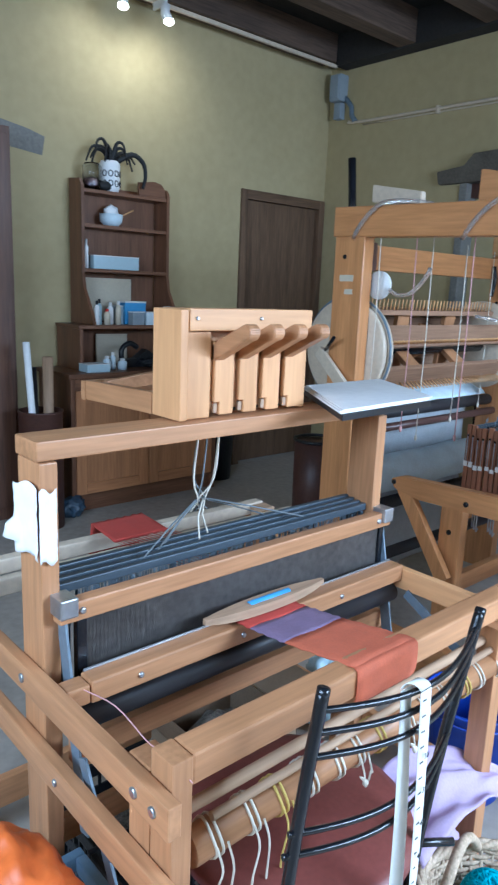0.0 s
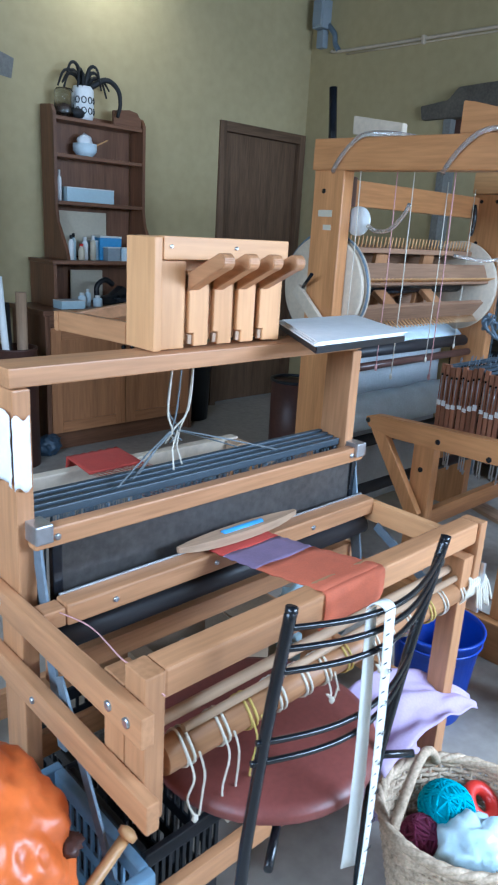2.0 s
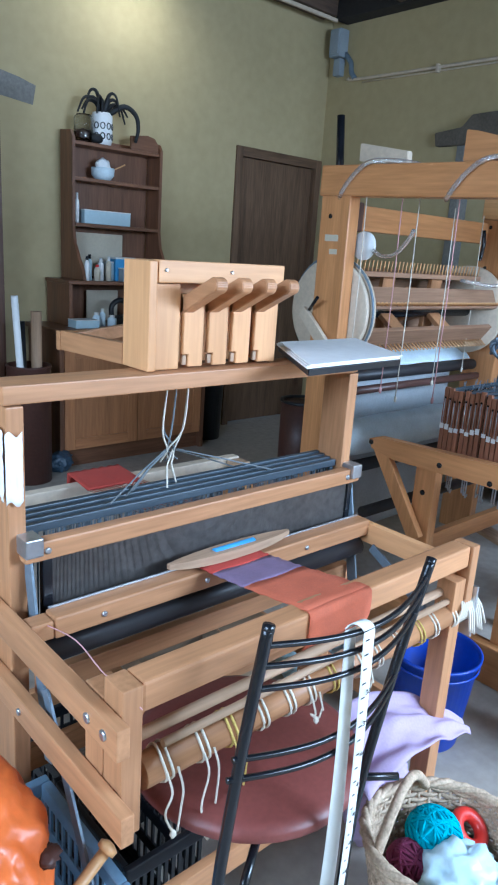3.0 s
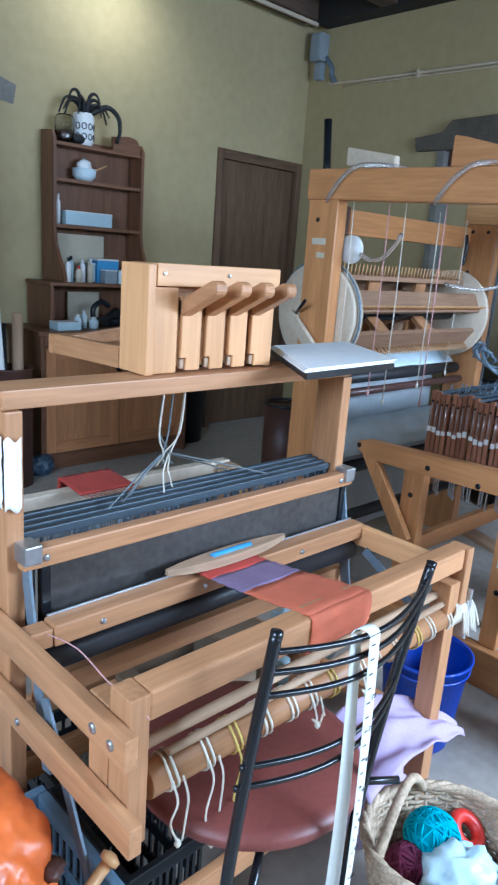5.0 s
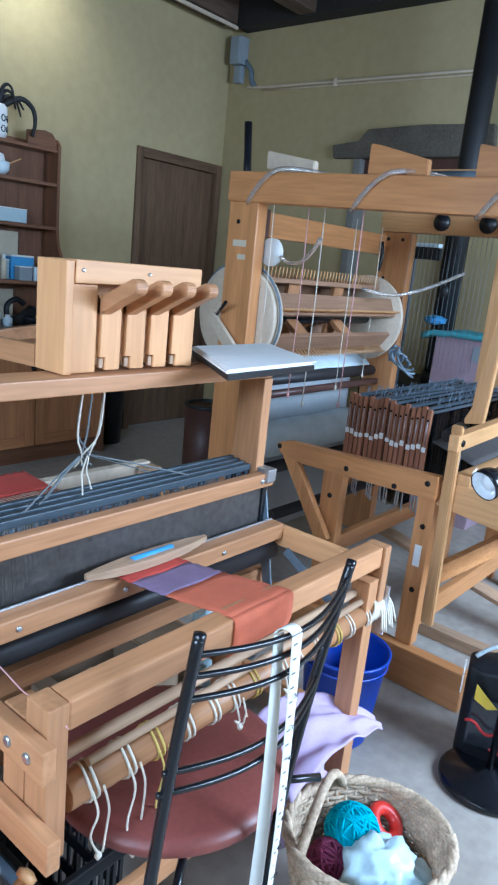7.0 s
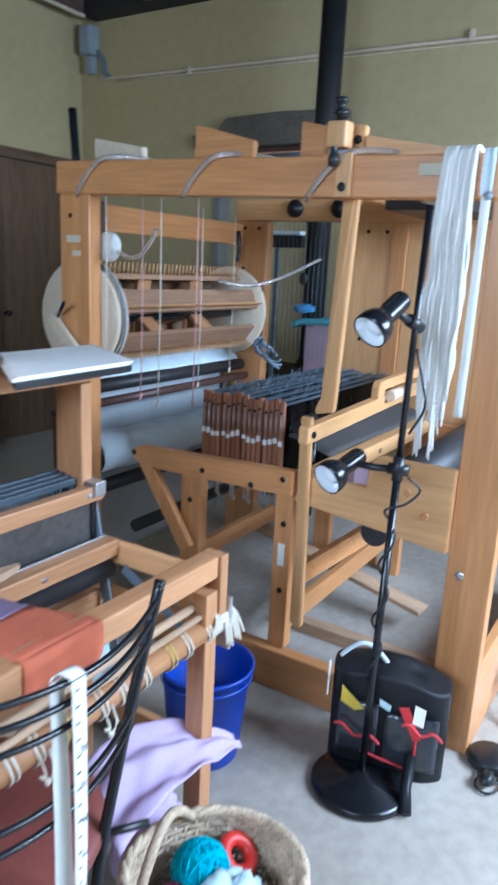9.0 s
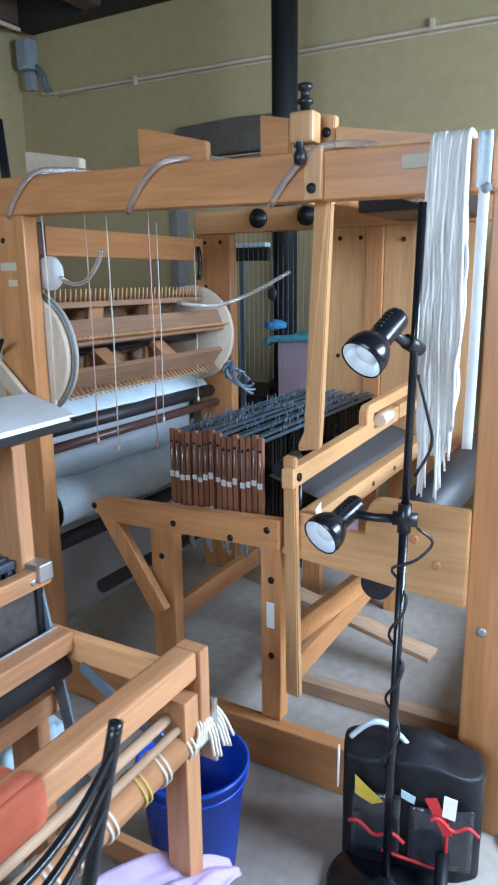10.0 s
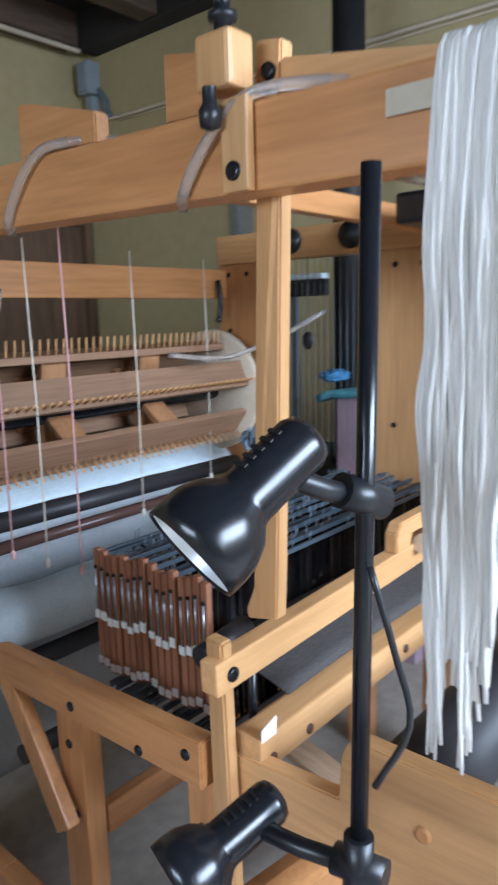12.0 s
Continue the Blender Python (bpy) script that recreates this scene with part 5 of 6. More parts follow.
def head(z, back, rim_c, k=0.8):
    """A torch-like head: bell reflector, barrel behind it, a swivel arm to the pole."""
    c = Vector(back)
    d = (Vector(rim_c) - c).normalized()
    m = d.to_track_quat("Z", "Y").to_matrix().to_4x4() @ Matrix.Scale(k, 4)
    prof = [(0.0, 0.0), (0.018, 0.0), (0.029, 0.006), (0.034, 0.018), (0.034, 0.105), (0.036, 0.112), (0.050, 0.128), (0.059, 0.150), (0.061, 0.170), (0.060, 0.190), (0.057, 0.190), (0.055, 0.165), (0.044, 0.135), (0.0, 0.128)]
    hd_ = part("lamp_head", lathe(fresh(), c, prof, 32, m), BLACKM, FL, "glossy black torch-shaped head")
    part("reflector", lathe(fresh(), c, [(0.0, 0.133), (0.02, 0.134), (0.038, 0.142), (0.050, 0.162), (0.0565, 0.187)], 32, m), REFLECT, hd_, "silvery reflector bowl")
    part("bulb", lathe(fresh(), c, [(0.0, 0.180), (0.016, 0.178), (0.028, 0.170), (0.031, 0.158), (0.024, 0.142), (0.015, 0.136)], 24, m), BULB, hd_, "frosted reflector bulb")
    for k in range(5):
        v = m @ Vector((0.0, 0.0335, 0.035 + 0.013 * k))
        w = m @ Vector((0.0, 0.0352, 0.035 + 0.013 * k))
        mm = m.copy()
        mm.translation = c + m @ Vector((0, 0.0338, 0.035 + 0.013 * k))
        part("vent", box(fresh(), -0.012, 0.012, -0.001, 0.001, -0.0025, 0.0025, 0, mm), STOVE, hd_)
    j = c + d * 0.045
    pole = Vector((2.005, 0.456, z))
    part("swivel", tube(fresh(), [j, (j + pole) / 2 + Vector((0, 0, -0.004)), pole], 0.010, 10), BLACKP, FL)
    part("pole_clamp", tube(fresh(), [pole + (j - pole).normalized() * 0.03, pole - (j - pole).normalized() * 0.024], 0.016, 14), BLACKP, FL)


head(1.308, (1.944, 0.468, 1.374), (1.834, 0.509, 1.289), 0.74)
head(0.930, (2.020, 0.572, 0.948), (1.902, 0.612, 0.898), 0.74)
part("flex", tube(fresh(), [(1.99, 0.44, 1.25), (2.0, 0.42, 1.17), (2.01, 0.41, 1.10), (2.0, 0.44, 1.03)], 0.0035, 6), BLACKP, FL)
fx = [(2.0, 0.43, 0.915), (2.02, 0.40, 0.88), (2.0, 0.43, 0.84)]
for k in range(16):
    z = 0.82 - 0.033 * k
    fx.append((1.98 + 0.016 * math.sin(k * 1.3) - 0.0015 * k, 0.458 + 0.018 * math.cos(k * 1.3), z))
part("flex", tube(fresh(), fx, 0.0035, 6), BLACKP, FL)

# ---- tool bag and floor bits ----
TB = thing("tool_bag", (2.02, 0.39, 0), "black nylon tool bag with red piping and clear pockets", "bag")
tb = fresh()
P0, P1 = Vector((2.035, 0.60, 0.0)), Vector((2.135, 0.275, 0.0))
al = (P1 - P0).normalized()
nr = Vector((-al.y, al.x, 0))
if nr.x > 0:
    nr = -nr


def bagp(u, side, z):
    """A point on the bag: u along it, side from back to front."""
    bulge = 1 + 0.10 * math.sin(math.pi * min(1, z / 0.34)) * math.sin(math.pi * u)
    return P0 + al * (P1 - P0).length * u + nr * side * bulge + Vector((0, 0, z))


def bag_shell(u, v):
    a = math.tau * u
    e = 0.55
    ca, sa = math.cos(a), math.sin(a)
    px = 0.5 + 0.5 * math.copysign(abs(ca) ** e, ca)
    pz = math.copysign(abs(sa) ** e, sa) * 0.074
    h = 0.325 - 0.03 * px - 0.012 * math.cos(math.tau * px)
    z = h * min(1, v * 1.25)
    if v > 0.8:
        f = (1 - v) / 0.2
        px, pz = 0.5 + (px - 0.5) * (0.3 + 0.7 * f ** 0.5), pz * f ** 0.5
        z = h + 0.02 * (1 - f)
    q = bagp(px, pz, z)
    return q + nr * 0.006 * noise.noise((7 * px, 9 * z, 2))


sheet(tb, bag_shell, 64, 30)
bmesh.ops.remove_doubles(tb, verts=tb.verts, dist=0.0004)
part("body", tb, BAGBLACK, TB)


def patch(name, us, zs, off, m, label=""):
    bm = fresh()
    sheet(bm, lambda u, v: bagp(us[0] + (us[1] - us[0]) * u, 0.074 + off + 0.004 * noise.noise((6 * u, 5 * v, off * 99)), zs[0] + (zs[1] - zs[0]) * v), 10, 8)
    return part(name, thicken(bm, 0.002), m, TB, label)


patch("pocket", (0.08, 0.42), (0.07, 0.24), 0.010, VINYL, "clear vinyl pocket")
patch("pocket", (0.48, 0.92), (0.05, 0.22), 0.010, VINYL, "clear vinyl pocket")
for zz, us in ((0.165, (0.06, 0.45)), (0.205, (0.62, 0.95))):
    part("piping", tube(fresh(), [bagp(us[0] + (us[1] - us[0]) * i / 10, 0.103, zz - 0.03 * i / 10 + 0.01 * math.sin(i)) for i in range(11)], 0.0045, 6), REDPIPE, TB)
part("piping", tube(fresh(), [bagp(0.74, 0.091, 0.06 + 0.016 * i) for i in range(9)], 0.0045, 6), REDPIPE, TB)
part("piping", tube(fresh(), [bagp(0.30 + 0.05 * i, 0.090, 0.085 - 0.004 * i) for i in range(9)], 0.004, 6), REDPIPE, TB)
lab_ = fresh()
slab(lab_, [bagp(0.10, 0.091, 0.235), bagp(0.10, 0.091, 0.285), bagp(0.30, 0.092, 0.225), bagp(0.22, 0.092, 0.215)], 0.002, nr)
part("label", lab_, YELLOW, TB, "yellow printed label")
lab_ = fresh()
slab(lab_, [bagp(0.58, 0.091, 0.25), bagp(0.66, 0.091, 0.255), bagp(0.78, 0.092, 0.16), bagp(0.72, 0.092, 0.155)], 0.003, nr)
part("flap", lab_, REDPIPE, TB, "red plastic flap")
lab_ = fresh()
slab(lab_, [bagp(0.70, 0.093, 0.21), bagp(0.71, 0.093, 0.265), bagp(0.80, 0.093, 0.255), bagp(0.79, 0.093, 0.20)], 0.002, nr)
part("label", lab_, PAPER, TB, "white paper label")
part("label", slab(fresh(), [bagp(0.42, 0.091, 0.245), bagp(0.42, 0.091, 0.265), bagp(0.52, 0.092, 0.25), bagp(0.51, 0.092, 0.232)], 0.002, nr), PALEBLUE, TB)
part("handle", tube(fresh(), [bagp(0.05 + 0.4 * u, 0.02, 0.335 + 0.05 * math.sin(math.pi * u)) for u in [i / 10 for i in range(11)]], 0.007, 8), ICE, TB)
part("side_tag", slab(fresh(), [bagp(-0.02, 0.05, 0.22), bagp(-0.02, 0.05, 0.33), bagp(-0.02, 0.075, 0.34), bagp(-0.02, 0.075, 0.23)], 0.004, -al), PAPER, TB)
part("strap", tube(fresh(), [bagp(0.72, 0.09, 0.10), bagp(0.70, 0.16, 0.05), bagp(0.72, 0.22, 0.012)], 0.016, 8), BAGBLACK, TB)
dc = thing("foot_switch", (2.26, 0.165, 0), "round black foot pedal on the floor", "pedal")
part("body", lathe(fresh(), (2.26, 0.165, 0), [(0.0, 0.0), (0.062, 0.0), (0.066, 0.006), (0.066, 0.028), (0.058, 0.036), (0.0, 0.038)], 30), BLACKP, dc)
cblk = solid("cable", tube(fresh(), [(2.14 + 0.05 * math.cos(a) + 0.006 * a, 0.145 + 0.035 * math.sin(a), 0.006 + 0.001 * a) for a in [i * 0.35 for i in range(45)]], 0.0035, 6), BLACKP, "coiled black electric cable on the floor", "cable")
pl = solid("cable_plug", blob(fresh(), (2.15, 0.15, 0.028), (0.03, 0.022, 0.02), 0.15, 3, 3), BLACKP, "black plug among the coiled cable", "plug")
pap = solid("paper_sheet", slab(fresh(), [(2.36, 0.03, 0.001), (2.42, 0.17, 0.001), (2.95, 0.16, 0.001), (2.85, -0.05, 0.001)], 0.002, (0, 0, 1)), PAPER, "white paper sheet lying on the floor", "paper")
ped = thing("tripod_foot", (2.6, 0.16, 0), "black and grey folding stand leg on the floor", "stand")
part("grip", tube(fresh(), [(2.55, 0.185, 0.15), (2.70, 0.12, 0.15)], 0.022, 12), BLACKP, ped)
part("leg", tube(fresh(), [(2.60, 0.17, 0.14), (2.46, 0.165, 0.006)], 0.008, 8), GREYM, ped)
part("leg", tube(fresh(), [(2.66, 0.14, 0.14), (2.75, 0.05, 0.004)], 0.008, 8), GREYM, ped)
tagb = thing("black_tag", (2.50, 0.225, 0.45), "black plastic pendant hanging on a cord", "pendant")
part("body", B(2.49, 2.50, 0.19, 0.235, 0.43, 0.53, 0.008), BLACKP, tagb)
part("cord", tube(fresh(), [(2.495, 0.212, 0.53), (2.495, 0.214, 0.66), (2.48, 0.232, 0.72)], 0.003, 6), BLACKP, tagb)

# ---- along the walls ----
DR = thing("dresser", (2.63, 4.05, 0), "brown pine dresser with open shelves over a two-door cupboard", "dresser")
X0, X1, YF = 2.03, 3.17, 3.83
part("side", B(X0, X0 + 0.03, YF, 4.27, 0.0, 0.86), DRESSER["z"], DR)
part("side", B(X1 - 0.03, X1, YF, 4.27, 0.0, 0.86), DRESSER["z"], DR)
part("worktop", B(X0 - 0.02, X1 + 0.02, YF - 0.02, 4.27, 0.862, 0.892, 0.006), DRESSER["x"], DR)
part("plinth", B(X0 + 0.03, X1 - 0.03, YF + 0.04, YF + 0.06, 0.0, 0.09), DRESSER["x"], DR)
part("bottom", B(X0 + 0.03, X1 - 0.03, YF + 0.03, 4.26, 0.09, 0.115), DRESSER["x"], DR)
part("back", B(X0 + 0.03, X1 - 0.03, 4.24, 4.26, 0.115, 0.86), DRESSER["x"], DR)
part("rail", B(X0 + 0.03, X1 - 0.03, YF, YF + 0.02, 0.79, 0.86), DRESSER["x"], DR)
PANEL = wood("cupboard_pine", (0.40, 0.17, 0.07), (0.48, 0.22, 0.095), rough=0.4, vary=0.15)
for k in range(2):
    a = X0 + 0.034 + k * 0.540
    b = a + 0.532
    dd = part("door", B(a + 0.07, b - 0.07, YF + 0.008, YF + 0.018, 0.19, 0.71, 0.003), PANEL["z"], DR, "framed pine cupboard door")
    part("stile", B(a, a + 0.07, YF, YF + 0.02, 0.12, 0.785), PANEL["z"], dd)
    part("stile", B(b - 0.07, b, YF, YF + 0.02, 0.12, 0.785), PANEL["z"], dd)
    part("frame_rail", B(a + 0.071, b - 0.071, YF, YF + 0.02, 0.12, 0.19), PANEL["x"], dd)
    part("frame_rail", B(a + 0.071, b - 0.071, YF, YF + 0.02, 0.71, 0.785), PANEL["x"], dd)
    kx = b - 0.03 if k == 0 else a + 0.03
    part("knob", lathe(fresh(), (kx, YF, 0.64), [(0.006, 0.0), (0.008, 0.012), (0.016, 0.018), (0.018, 0.026), (0.010, 0.034), (0.0, 0.035)], 14, Matrix.Rotation(radians(90), 4, "X")), BLACKM, dd)
# shelf unit on top: narrower and shallower above
for x0_, s in ((2.257, 1), (2.925, -1)):
    pts = [(x0_, 4.255, 1.178), (x0_, 3.96, 1.178), (x0_, 3.98, 1.24), (x0_, 4.08, 1.40), (x0_, 4.10, 1.50), (x0_, 4.10, 2.03), (x0_, 4.13, 2.07), (x0_, 4.26, 2.08)]
    part("shelf_side", slab(fresh(), pts, 0.022 * s, (1, 0, 0), 0.002), DRESSER["z"], DR)
part("shelf", B(2.145, 3.055, 3.935, 4.255, 1.154, 1.176), DRESSER["x"], DR)
for x0_, s in ((2.155, 1), (3.043, -1)):
    part("lower_side", slab(fresh(), [(x0_, 4.255, 0.894), (x0_, 3.945, 0.894), (x0_, 3.945, 1.152), (x0_, 4.255, 1.152)], 0.022 * s, (1, 0, 0), 0.002), DRESSER["z"], DR)
for z, yf in ((1.515, 4.10), (1.79, 4.105), (2.0, 4.105)):
    part("shelf", B(2.281, 2.901, yf, 4.255, z - 0.011, z + 0.011), DRESSER["x"], DR)
part("shelf_back", B(2.179, 3.02, 4.2565, 4.2685, 0.894, 1.152), DRESSER["z"], DR)
part("shelf_back", B(2.281, 2.901, 4.256, 4.268, 1.178, 2.05), DRESSER["z"], DR)
part("gallery", slab(fresh(), [(2.69, 4.12, 2.013), (2.90, 4.12, 2.013), (2.90, 4.12, 2.06), (2.87, 4.12, 2.10), (2.81, 4.12, 2.112), (2.69, 4.12, 2.095)], 0.02, (0, 1, 0)), DRESSER["x"], DR)


def little_box(name, at, size, m, label, cat="box", group="things on the dresser"):
    x, y, z = at
    w, d, h = size
    t = thing(name, at, label, cat, group)
    part("body", B(x - w / 2, x + w / 2, y - d / 2, y + d / 2, z, z + h, 0.003), m, t)
    part("lid", B(x - w / 2 - 0.001, x + w / 2 + 0.001, y - d / 2 - 0.001, y + d / 2 + 0.001, z + h * 0.93, z + h + 0.001, 0.002), WHITE if m is not WHITE else PAPER, t)
    return t


def bottle(at, r, h, m, cap, label):
    t = thing("bottle", at, label, "bottle", "bottles on the dresser")
    part("body", lathe(fresh(), at, [(0, 0), (r, 0), (r, h * 0.68), (r * 0.85, h * 0.76), (r * 0.45, h * 0.82), (r * 0.45, h * 0.86), (0, h * 0.86)], 16), m, t)
    part("cap", lathe(fresh(), at, [(r * 0.55, h * 0.84), (r * 0.55, h), (0, h)], 14), cap, t)


S4, S3, S2, S1, WT = 1.177, 1.527, 1.802, 2.012, 0.893
for k, (x, r, h, m, c) in enumerate(((2.300, 0.016, 0.15, PAPER, BLACKP), (2.334, 0.016, 0.16, PALEBLUE, BLACKP), (2.372, 0.02, 0.10, KRAFT, REDP), (2.414, 0.02, 0.14, PAPER, WHITE), (2.455, 0.018, 0.15, KRAFT, WHITE))):
    bottle((x, 3.99 + 0.03 * (k % 2), S4), r, h, m, c, "small white and coloured glue bottle on the shelf")
little_box("card_box", (2.52, 4.08, S4), (0.09, 0.09, 0.12), PALEBLUE, "pale blue carton on the shelf")
little_box("card_box", (2.60, 4.06, S4), (0.16, 0.10, 0.15), BLUEBOX, "bright blue carton on the shelf")
little_box("card_box", (2.58, 3.97, S4), (0.09, 0.06, 0.085), GREYCLOTH, "grey-blue carton on the shelf")
little_box("card_box", (2.69, 3.97, S4), (0.10, 0.06, 0.085), ICE, "pale blue and navy carton on the shelf")
little_box("card_box", (2.86, 4.0, S4), (0.05, 0.06, 0.12), BLUEBOX, "narrow blue carton on the shelf")
little_box("card_box", (2.52, 4.16, S3), (0.34, 0.09, 0.085), PALEBLUE, "long pale blue carton on the shelf")
bottle((2.31, 4.14, S3), 0.014, 0.18, PAPER, WHITE, "slim white bottle on the shelf")
solid("cream_board", beam(fresh(), (2.34, 4.235, 1.33), (2.70, 4.235, 1.33), 0.012, 0.28, 0.002), KRAFT, "cream board leaning at the back of the shelf", "board")
solid("cream_board", beam(fresh(), (2.42, 4.22, 1.00), (2.66, 4.22, 1.00), 0.012, 0.20, 0.002), KRAFT, "cream card leaning at the back of the worktop", "board")
pt = thing("bowl", (2.51, 4.17, S2), "small white bowl with a packet and spoon in it", "bowl")
part("body", lathe(fresh(), (2.51, 4.17, S2), [(0, 0), (0.045, 0), (0.072, 0.03), (0.075, 0.075), (0.070, 0.075), (0.066, 0.03), (0, 0.012)], 24), ICE, pt)
part("packet", blob(fresh(), (2.51, 4.17, S2 + 0.09), (0.05, 0.03, 0.045), 0.3, 4, 3), PAPER, pt)
part("spoon", tube(fresh(), [(2.54, 4.16, S2 + 0.05), (2.65, 4.13, S2 + 0.11)], 0.005, 6), PALE["x"], pt)
vs = thing("vase", (2.50, 4.17, S1), "patterned white vase holding dark dried stems", "vase")
part("body", lathe(fresh(), (2.50, 4.17, S1), [(0, 0), (0.055, 0), (0.066, 0.03), (0.066, 0.17), (0.058, 0.19), (0.052, 0.19), (0.06, 0.165), (0.05, 0.012), (0, 0.012)], 28), PAPER, vs)
for k in range(9):
    a = radians(-150 + 35 * (k % 5))
    z = S1 + 0.05 + 0.06 * (k // 5)
    c = Vector((2.50 + 0.0662 * math.cos(a), 4.17 + 0.0662 * math.sin(a), z))
    part("motif", tube(fresh(), [c + Vector((-math.sin(a) * 0.014 * math.cos(q), math.cos(a) * 0.014 * math.cos(q), 0.018 * math.sin(q))) for q in [i * math.tau / 10 for i in range(10)]], 0.0035, 5, closed=True), INK, vs)
rnd = random.Random(8)
for k in range(11):
    a, rr = rnd.uniform(-math.pi, 0.3), rnd.uniform(0.10, 0.24)
    dx, dy = rr * math.cos(a), 0.35 * rr * math.sin(a)
    hgt = rnd.uniform(0.06, 0.13)
    p0 = Vector((2.50, 4.16, S1 + 0.17))
    pts = [p0, p0 + Vector((dx * 0.35, dy * 0.35, hgt)), p0 + Vector((dx * 0.75, dy * 0.8, hgt * 1.0)), p0 + Vector((dx, dy, hgt * 0.35 - 0.05 * rnd.random()))]
    part("stem", tube(fresh(), pts, 0.013, 6, taper=lambda q: 1.1 - 0.7 * q), STOVE, vs)
part("stem", tube(fresh(), [(2.52, 4.14, S1 + 0.18), (2.62, 4.10, S1 + 0.24), (2.70, 4.09, S1 + 0.20), (2.72, 4.09, S1 + 0.12), (2.70, 4.09, S1 + 0.04)], 0.019, 8, taper=lambda q: 1.0 - 0.45 * q), STOVE, vs)
gj = thing("glass_jar", (2.36, 4.16, S1), "clear glass jar on the top shelf", "jar")
part("body", lathe(fresh(), (2.365, 4.16, S1), [(0, 0), (0.055, 0), (0.06, 0.02), (0.06, 0.14), (0.045, 0.16), (0.042, 0.16), (0.056, 0.135), (0.055, 0.02), (0, 0.008)], 24), GLASS, gj)
part("filling", blob(fresh(), (2.365, 4.16, S1 + 0.04), (0.045, 0.045, 0.03), 0.2, 4, 3), BROWNBIN, gj)
solid("dark_pot", blob(fresh(), (2.44, 4.13, S1 + 0.03), (0.05, 0.03, 0.03), 0.1, 3, 3), STOVE, "small dark pot on the top shelf", "pot")
# worktop clutter
little_box("card_box", (2.23, 3.90, WT), (0.16, 0.11, 0.05), PALEBLUE, "pale blue flat box on the dresser worktop")
for k, (x, y, r, h) in enumerate(((2.33, 3.92, 0.025, 0.09), (2.39, 3.95, 0.02, 0.11), (2.45, 3.93, 0.03, 0.07))):
    bottle((x, y, WT), r, h, ICE, WHITE, "small clear and white jar on the worktop")
tpd = thing("tape_dispenser", (2.62, 4.02, WT), "black desk tape dispenser", "dispenser")
part("body", slab(fresh(), [(2.48, 3.99, WT + 0.002), (2.78, 3.99, WT + 0.002), (2.78, 3.99, WT + 0.05), (2.68, 3.99, WT + 0.12), (2.60, 3.99, WT + 0.06), (2.50, 3.99, WT + 0.05)], 0.07, (0, 1, 0), 0.004), BLACKP, tpd)
part("arch", tube(fresh(), [(2.50, 4.02, WT + 0.04), (2.50, 4.02, WT + 0.12), (2.56, 4.02, WT + 0.16), (2.62, 4.02, WT + 0.13)], 0.018, 8), BLACKP, tpd)
solid("dark_cloth", blob(fresh(), (2.75, 3.98, WT + 0.035), (0.15, 0.10, 0.035), 0.3, 4, 4), BAGBLACK, "dark crumpled cloth on the worktop", "cloth")

bn = thing("storage_drum", (1.80, 3.76, 0), "tall brown drum holding rolls and boards", "drum")
part("body", lathe(fresh(), (1.80, 3.76, 0), [(0, 0), (0.125, 0), (0.125, 0.69), (0.13, 0.695), (0.13, 0.705), (0.118, 0.705), (0.116, 0.02), (0, 0.02)], 32), BROWNBIN, bn)
for x, y, r, z, m, tx in ((1.76, 3.73, 0.020, 1.10, PAPER, -0.05), (1.85, 3.76, 0.031, 1.01, GREYW["z"], 0.0), (1.80, 3.80, 0.018, 0.95, BLACKP, -0.02)):
    solid("roll", tube(fresh(), [(x - tx * 0.3, y, 0.03), (x + tx, y, z)], r, 14), m, "long roll standing in the drum", "roll", "rolls in the drum")
tc = thing("tall_cupboard", (1.5, 4.0, 0), "tall dark walnut cupboard against the wall", "cupboard")
part("body", B(1.03, 1.76, 3.98, 4.27, 0, 2.26), WALNUT["z"], tc)
part("door", B(1.05, 1.39, 3.962, 3.978, 0.08, 2.22), WALNUT["z"], tc)
part("door", B(1.40, 1.74, 3.962, 3.978, 0.08, 2.22), WALNUT["z"], tc)
sk = solid("blue_sack", blob(fresh(), (2.02, 3.82, 0.06), (0.085, 0.07, 0.065), 0.3, 3, 4, 3), mat("slate_plastic", (0.05, 0.085, 0.13), 0.4, vary=0.2), "small slate-blue plastic sack on the floor", "sack")
bb = thing("waste_bin", (3.36, 4.05, 0), "tall black plastic bin beside the dresser", "bin")
part("body", lathe(fresh(), (3.36, 4.06, 0), [(0, 0), (0.12, 0), (0.14, 0.55), (0.148, 0.555), (0.148, 0.57), (0.134, 0.57), (0.115, 0.02), (0, 0.02)], 28), BLACKP, bb)
b2 = thing("storage_drum", (3.1, 2.95, 0), "brown drum with a dark rim behind the looms", "drum")
part("body", lathe(fresh(), (3.09, 2.77, 0), [(0, 0), (0.125, 0), (0.13, 0.56), (0, 0.56)], 32), BROWNBIN, b2)
part("rim", tube(fresh(), [(3.09 + 0.13 * math.cos(a), 2.77 + 0.13 * math.sin(a), 0.572) for a in [i * math.tau / 32 for i in range(32)]], 0.010, 8, closed=True), BLACKP, b2)

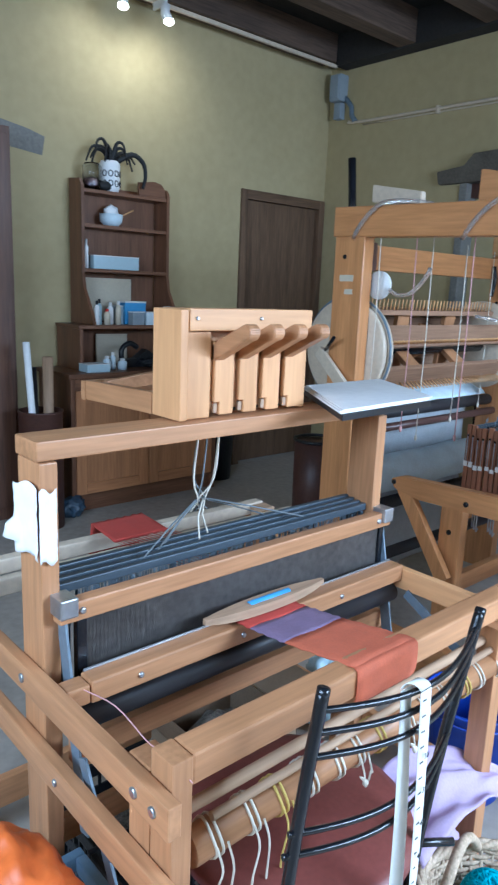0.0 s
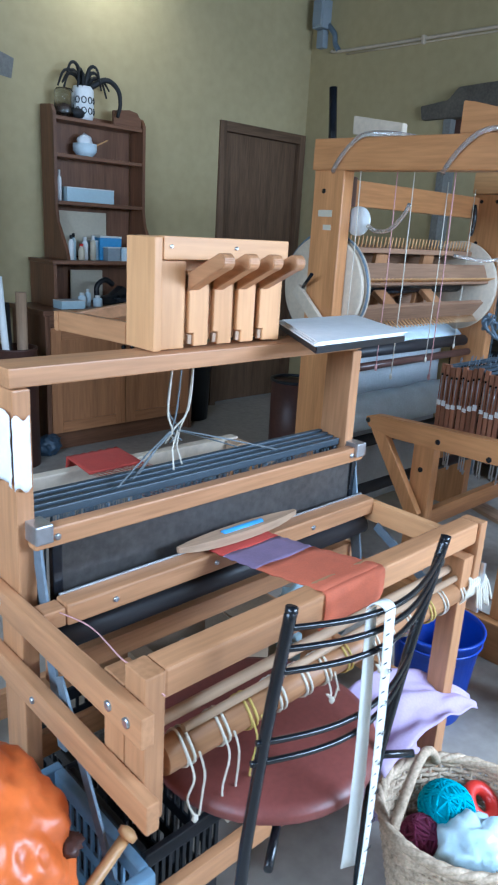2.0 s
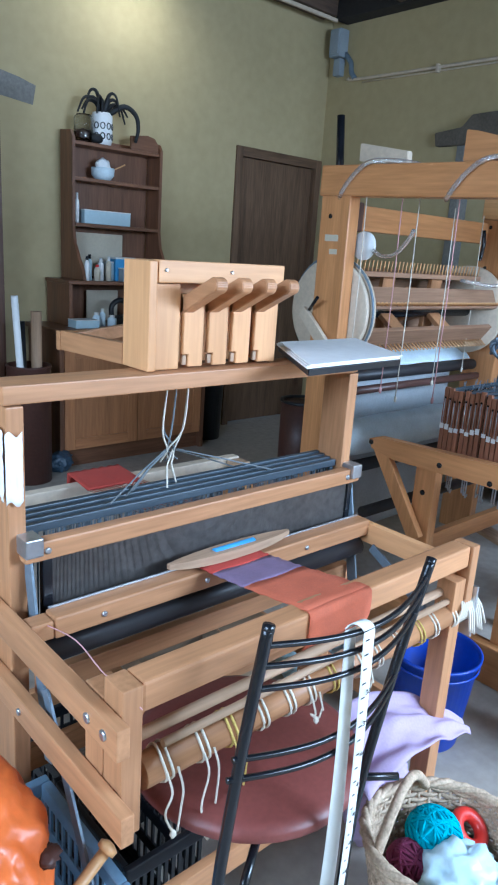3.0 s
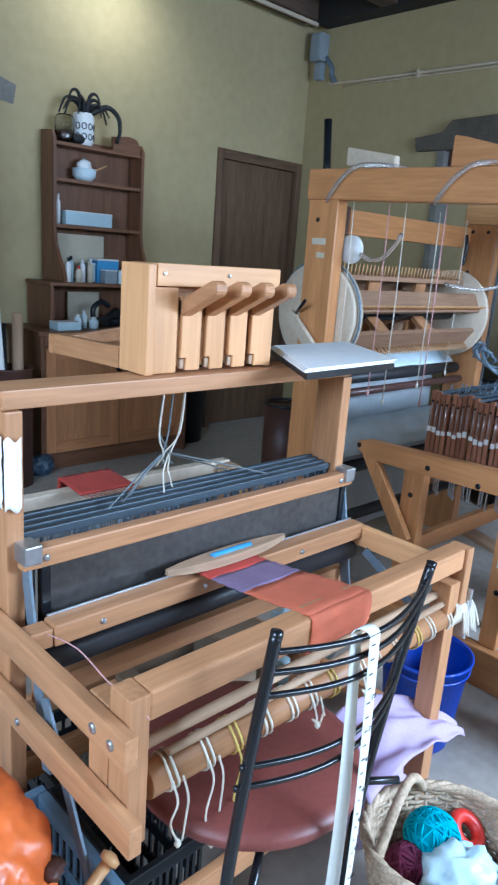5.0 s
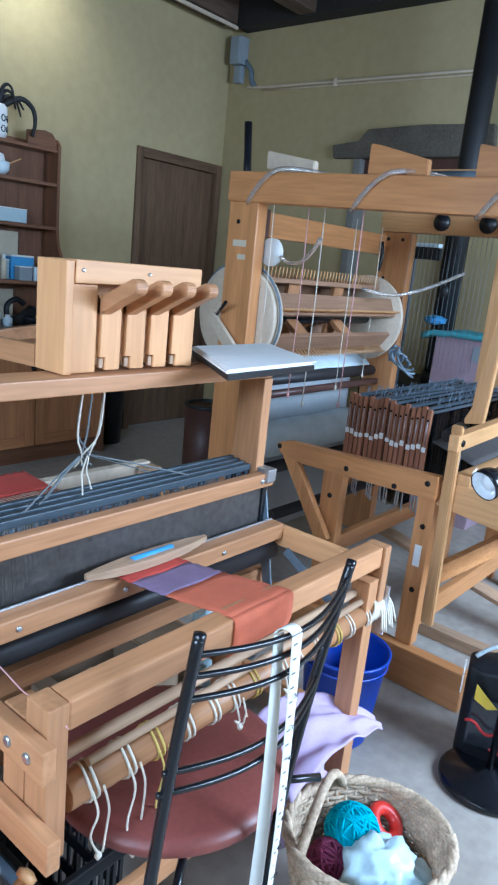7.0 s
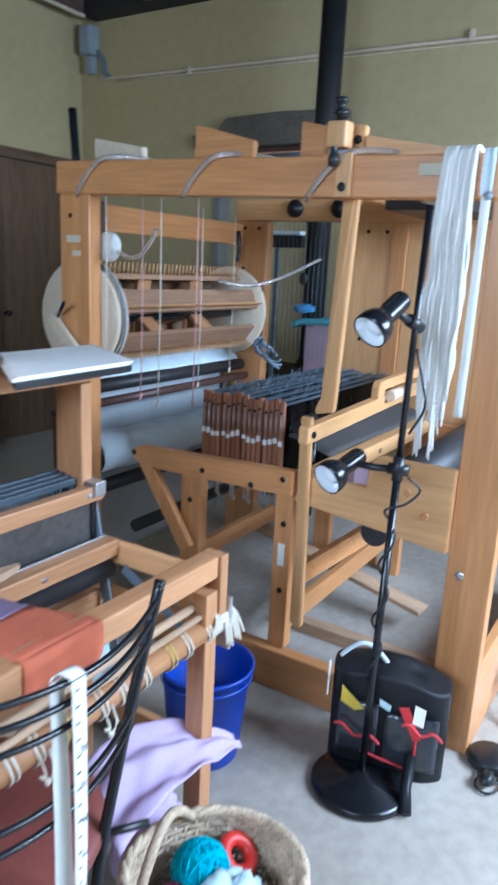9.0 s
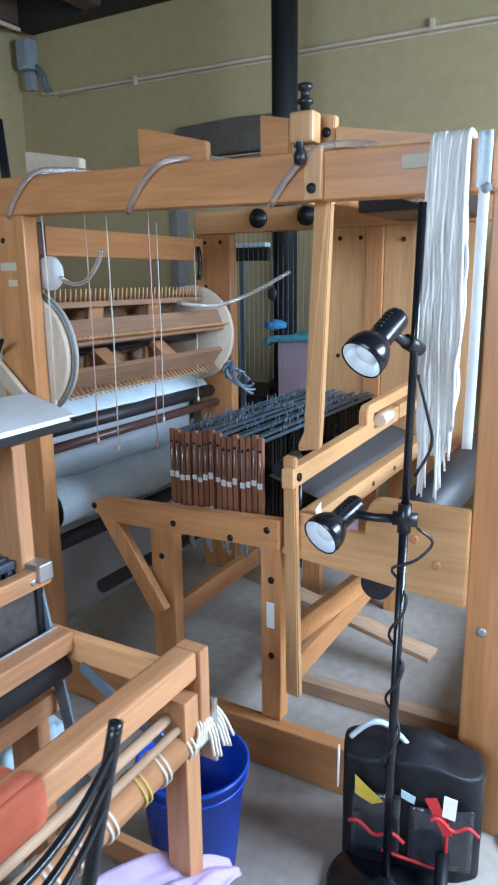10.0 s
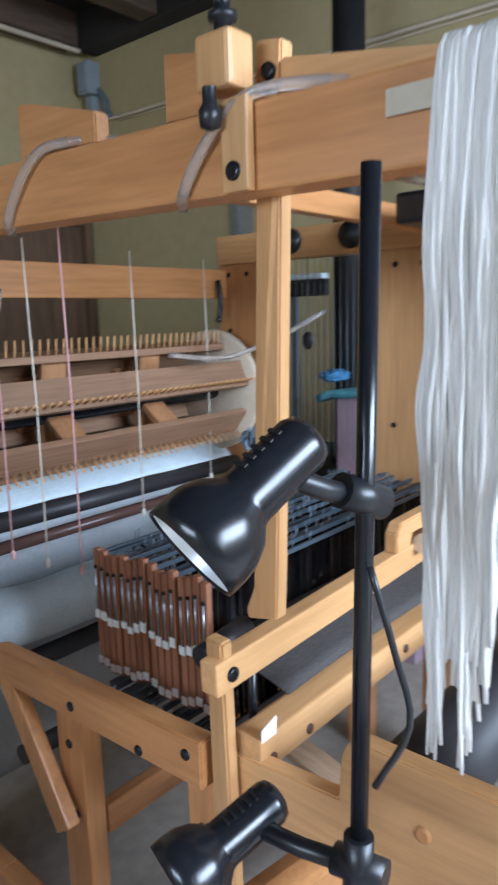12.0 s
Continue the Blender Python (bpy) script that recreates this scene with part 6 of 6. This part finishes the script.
sv = thing("wood_stove", (4.28, 1.95, 0), "black iron wood stove with a tall flue pipe", "stove")
part("body", B(4.02, 4.55, 1.80, 2.30, 0.12, 0.80, 0.02), STOVE, sv)
for x, y in ((4.06, 1.84), (4.51, 1.84), (4.06, 2.26), (4.51, 2.26)):
    part("leg", tube(fresh(), [(x, y, 0), (x, y, 0.13)], 0.02, 8), STOVE, sv)
part("flue", cyl(fresh(), (4.16, 1.84, 0.79), (4.16, 1.84, 3.40), 0.069, 28), STOVE, sv)
part("flue_collar", cyl(fresh(), (4.16, 1.84, 0.80), (4.16, 1.84, 0.88), 0.085, 28), STOVE, sv)
pb = thing("storage_box", (4.08, 1.6, 0), "dusty pink storage box under a turquoise cloth", "box")
part("body", B(3.98, 4.24, 1.40, 1.79, 0, 1.14, 0.006), PINK, pb)
part("label", B(3.976, 3.979, 1.47, 1.55, 1.0, 1.09, 0), GREYCLOTH, pb)
tq = fresh()
sheet(tq, lambda u, v: Vector((3.95 + 0.31 * u, 1.34 + 0.54 * v, 1.155 + 0.012 * noise.noise((6 * u, 6 * v, 0)) - 0.035 * abs(2 * v - 1) ** 4)), 14, 18)
solid("turquoise_cloth", thicken(tq, 0.03), mat("turquoise_cloth", (0.10, 0.42, 0.50), 0.85, vary=0.2, scale=14, fine=160, bump=0.5), "turquoise folded cloth on the box", "cloth")
bc = fresh()
blob(bc, (4.05, 1.845, 1.205), (0.07, 0.06, 0.026), 0.35, 4, 4)
solid("blue_cloth", bc, BLUEBOX, "crumpled blue cloth on the turquoise one", "cloth")
pen = part("pendant", blob(fresh(), (3.40, 1.52, 1.385), (0.008, 0.022, 0.030), 0.1, 3, 3), BLACKP, LB, "dark round pendant on a cord")
part("cord", cyl(fresh(), (3.40, 1.52, 1.41), (3.40, 1.52, 1.66), 0.0015, 5), CORDG, pen)
hg = thing("hanger_hook", (4.0, 2.05, 1.55), "dark wall bracket with a pale cloth over it", "bracket")
part("body", B(4.0, 4.04, 1.86, 2.10, 1.55, 1.62, 0.01), STOVE, hg)
part("cloth", B(3.99, 4.05, 1.87, 2.09, 1.621, 1.645, 0.006), ICE, hg)
part("post", B(4.01, 4.03, 2.02, 2.05, 0.0, 1.55, 0.002), GREYM, hg)

rk = thing("shelf_rack", (4.0, 0.3, 0), "wooden rack with plastic bins on its shelves", "rack")
for x in (3.98, 4.50):
    for y in (-0.35, 0.62):
        part("post", B(x, x + 0.04, y, y + 0.04, 0, 1.7), PALE["z"], rk)
for z in (0.45, 0.98, 1.48):
    part("shelf", B(3.98, 4.54, -0.31, 0.62, z, z + 0.025), PALE["y"], rk)
for z, y, m, lab, h in ((1.006, 0.40, PALEBLUE, "pale blue plastic bin", 0.20), (1.006, 0.05, BLUEBOX, "blue plastic bin", 0.2), (1.215, 0.40, BLUEBOX, "blue plastic bin", 0.17), (0.476, 0.40, GREENP, "green plastic bin", 0.22), (0.476, 0.05, GREYCLOTH, "grey plastic bin", 0.25), (1.506, 0.35, BLUEBOX, "low blue tray", 0.06)):
    bnx = thing("plastic_bin", (4.2, y, z), lab + " on the rack", "bin", "bins on the rack")
    part("body", B(4.03, 4.45, y - 0.15, y + 0.15, z, z + h, 0.01), m, bnx)
    part("lid", B(4.02, 4.46, y - 0.16, y + 0.16, z + h, z + h + 0.018, 0.006), WHITE, bnx)
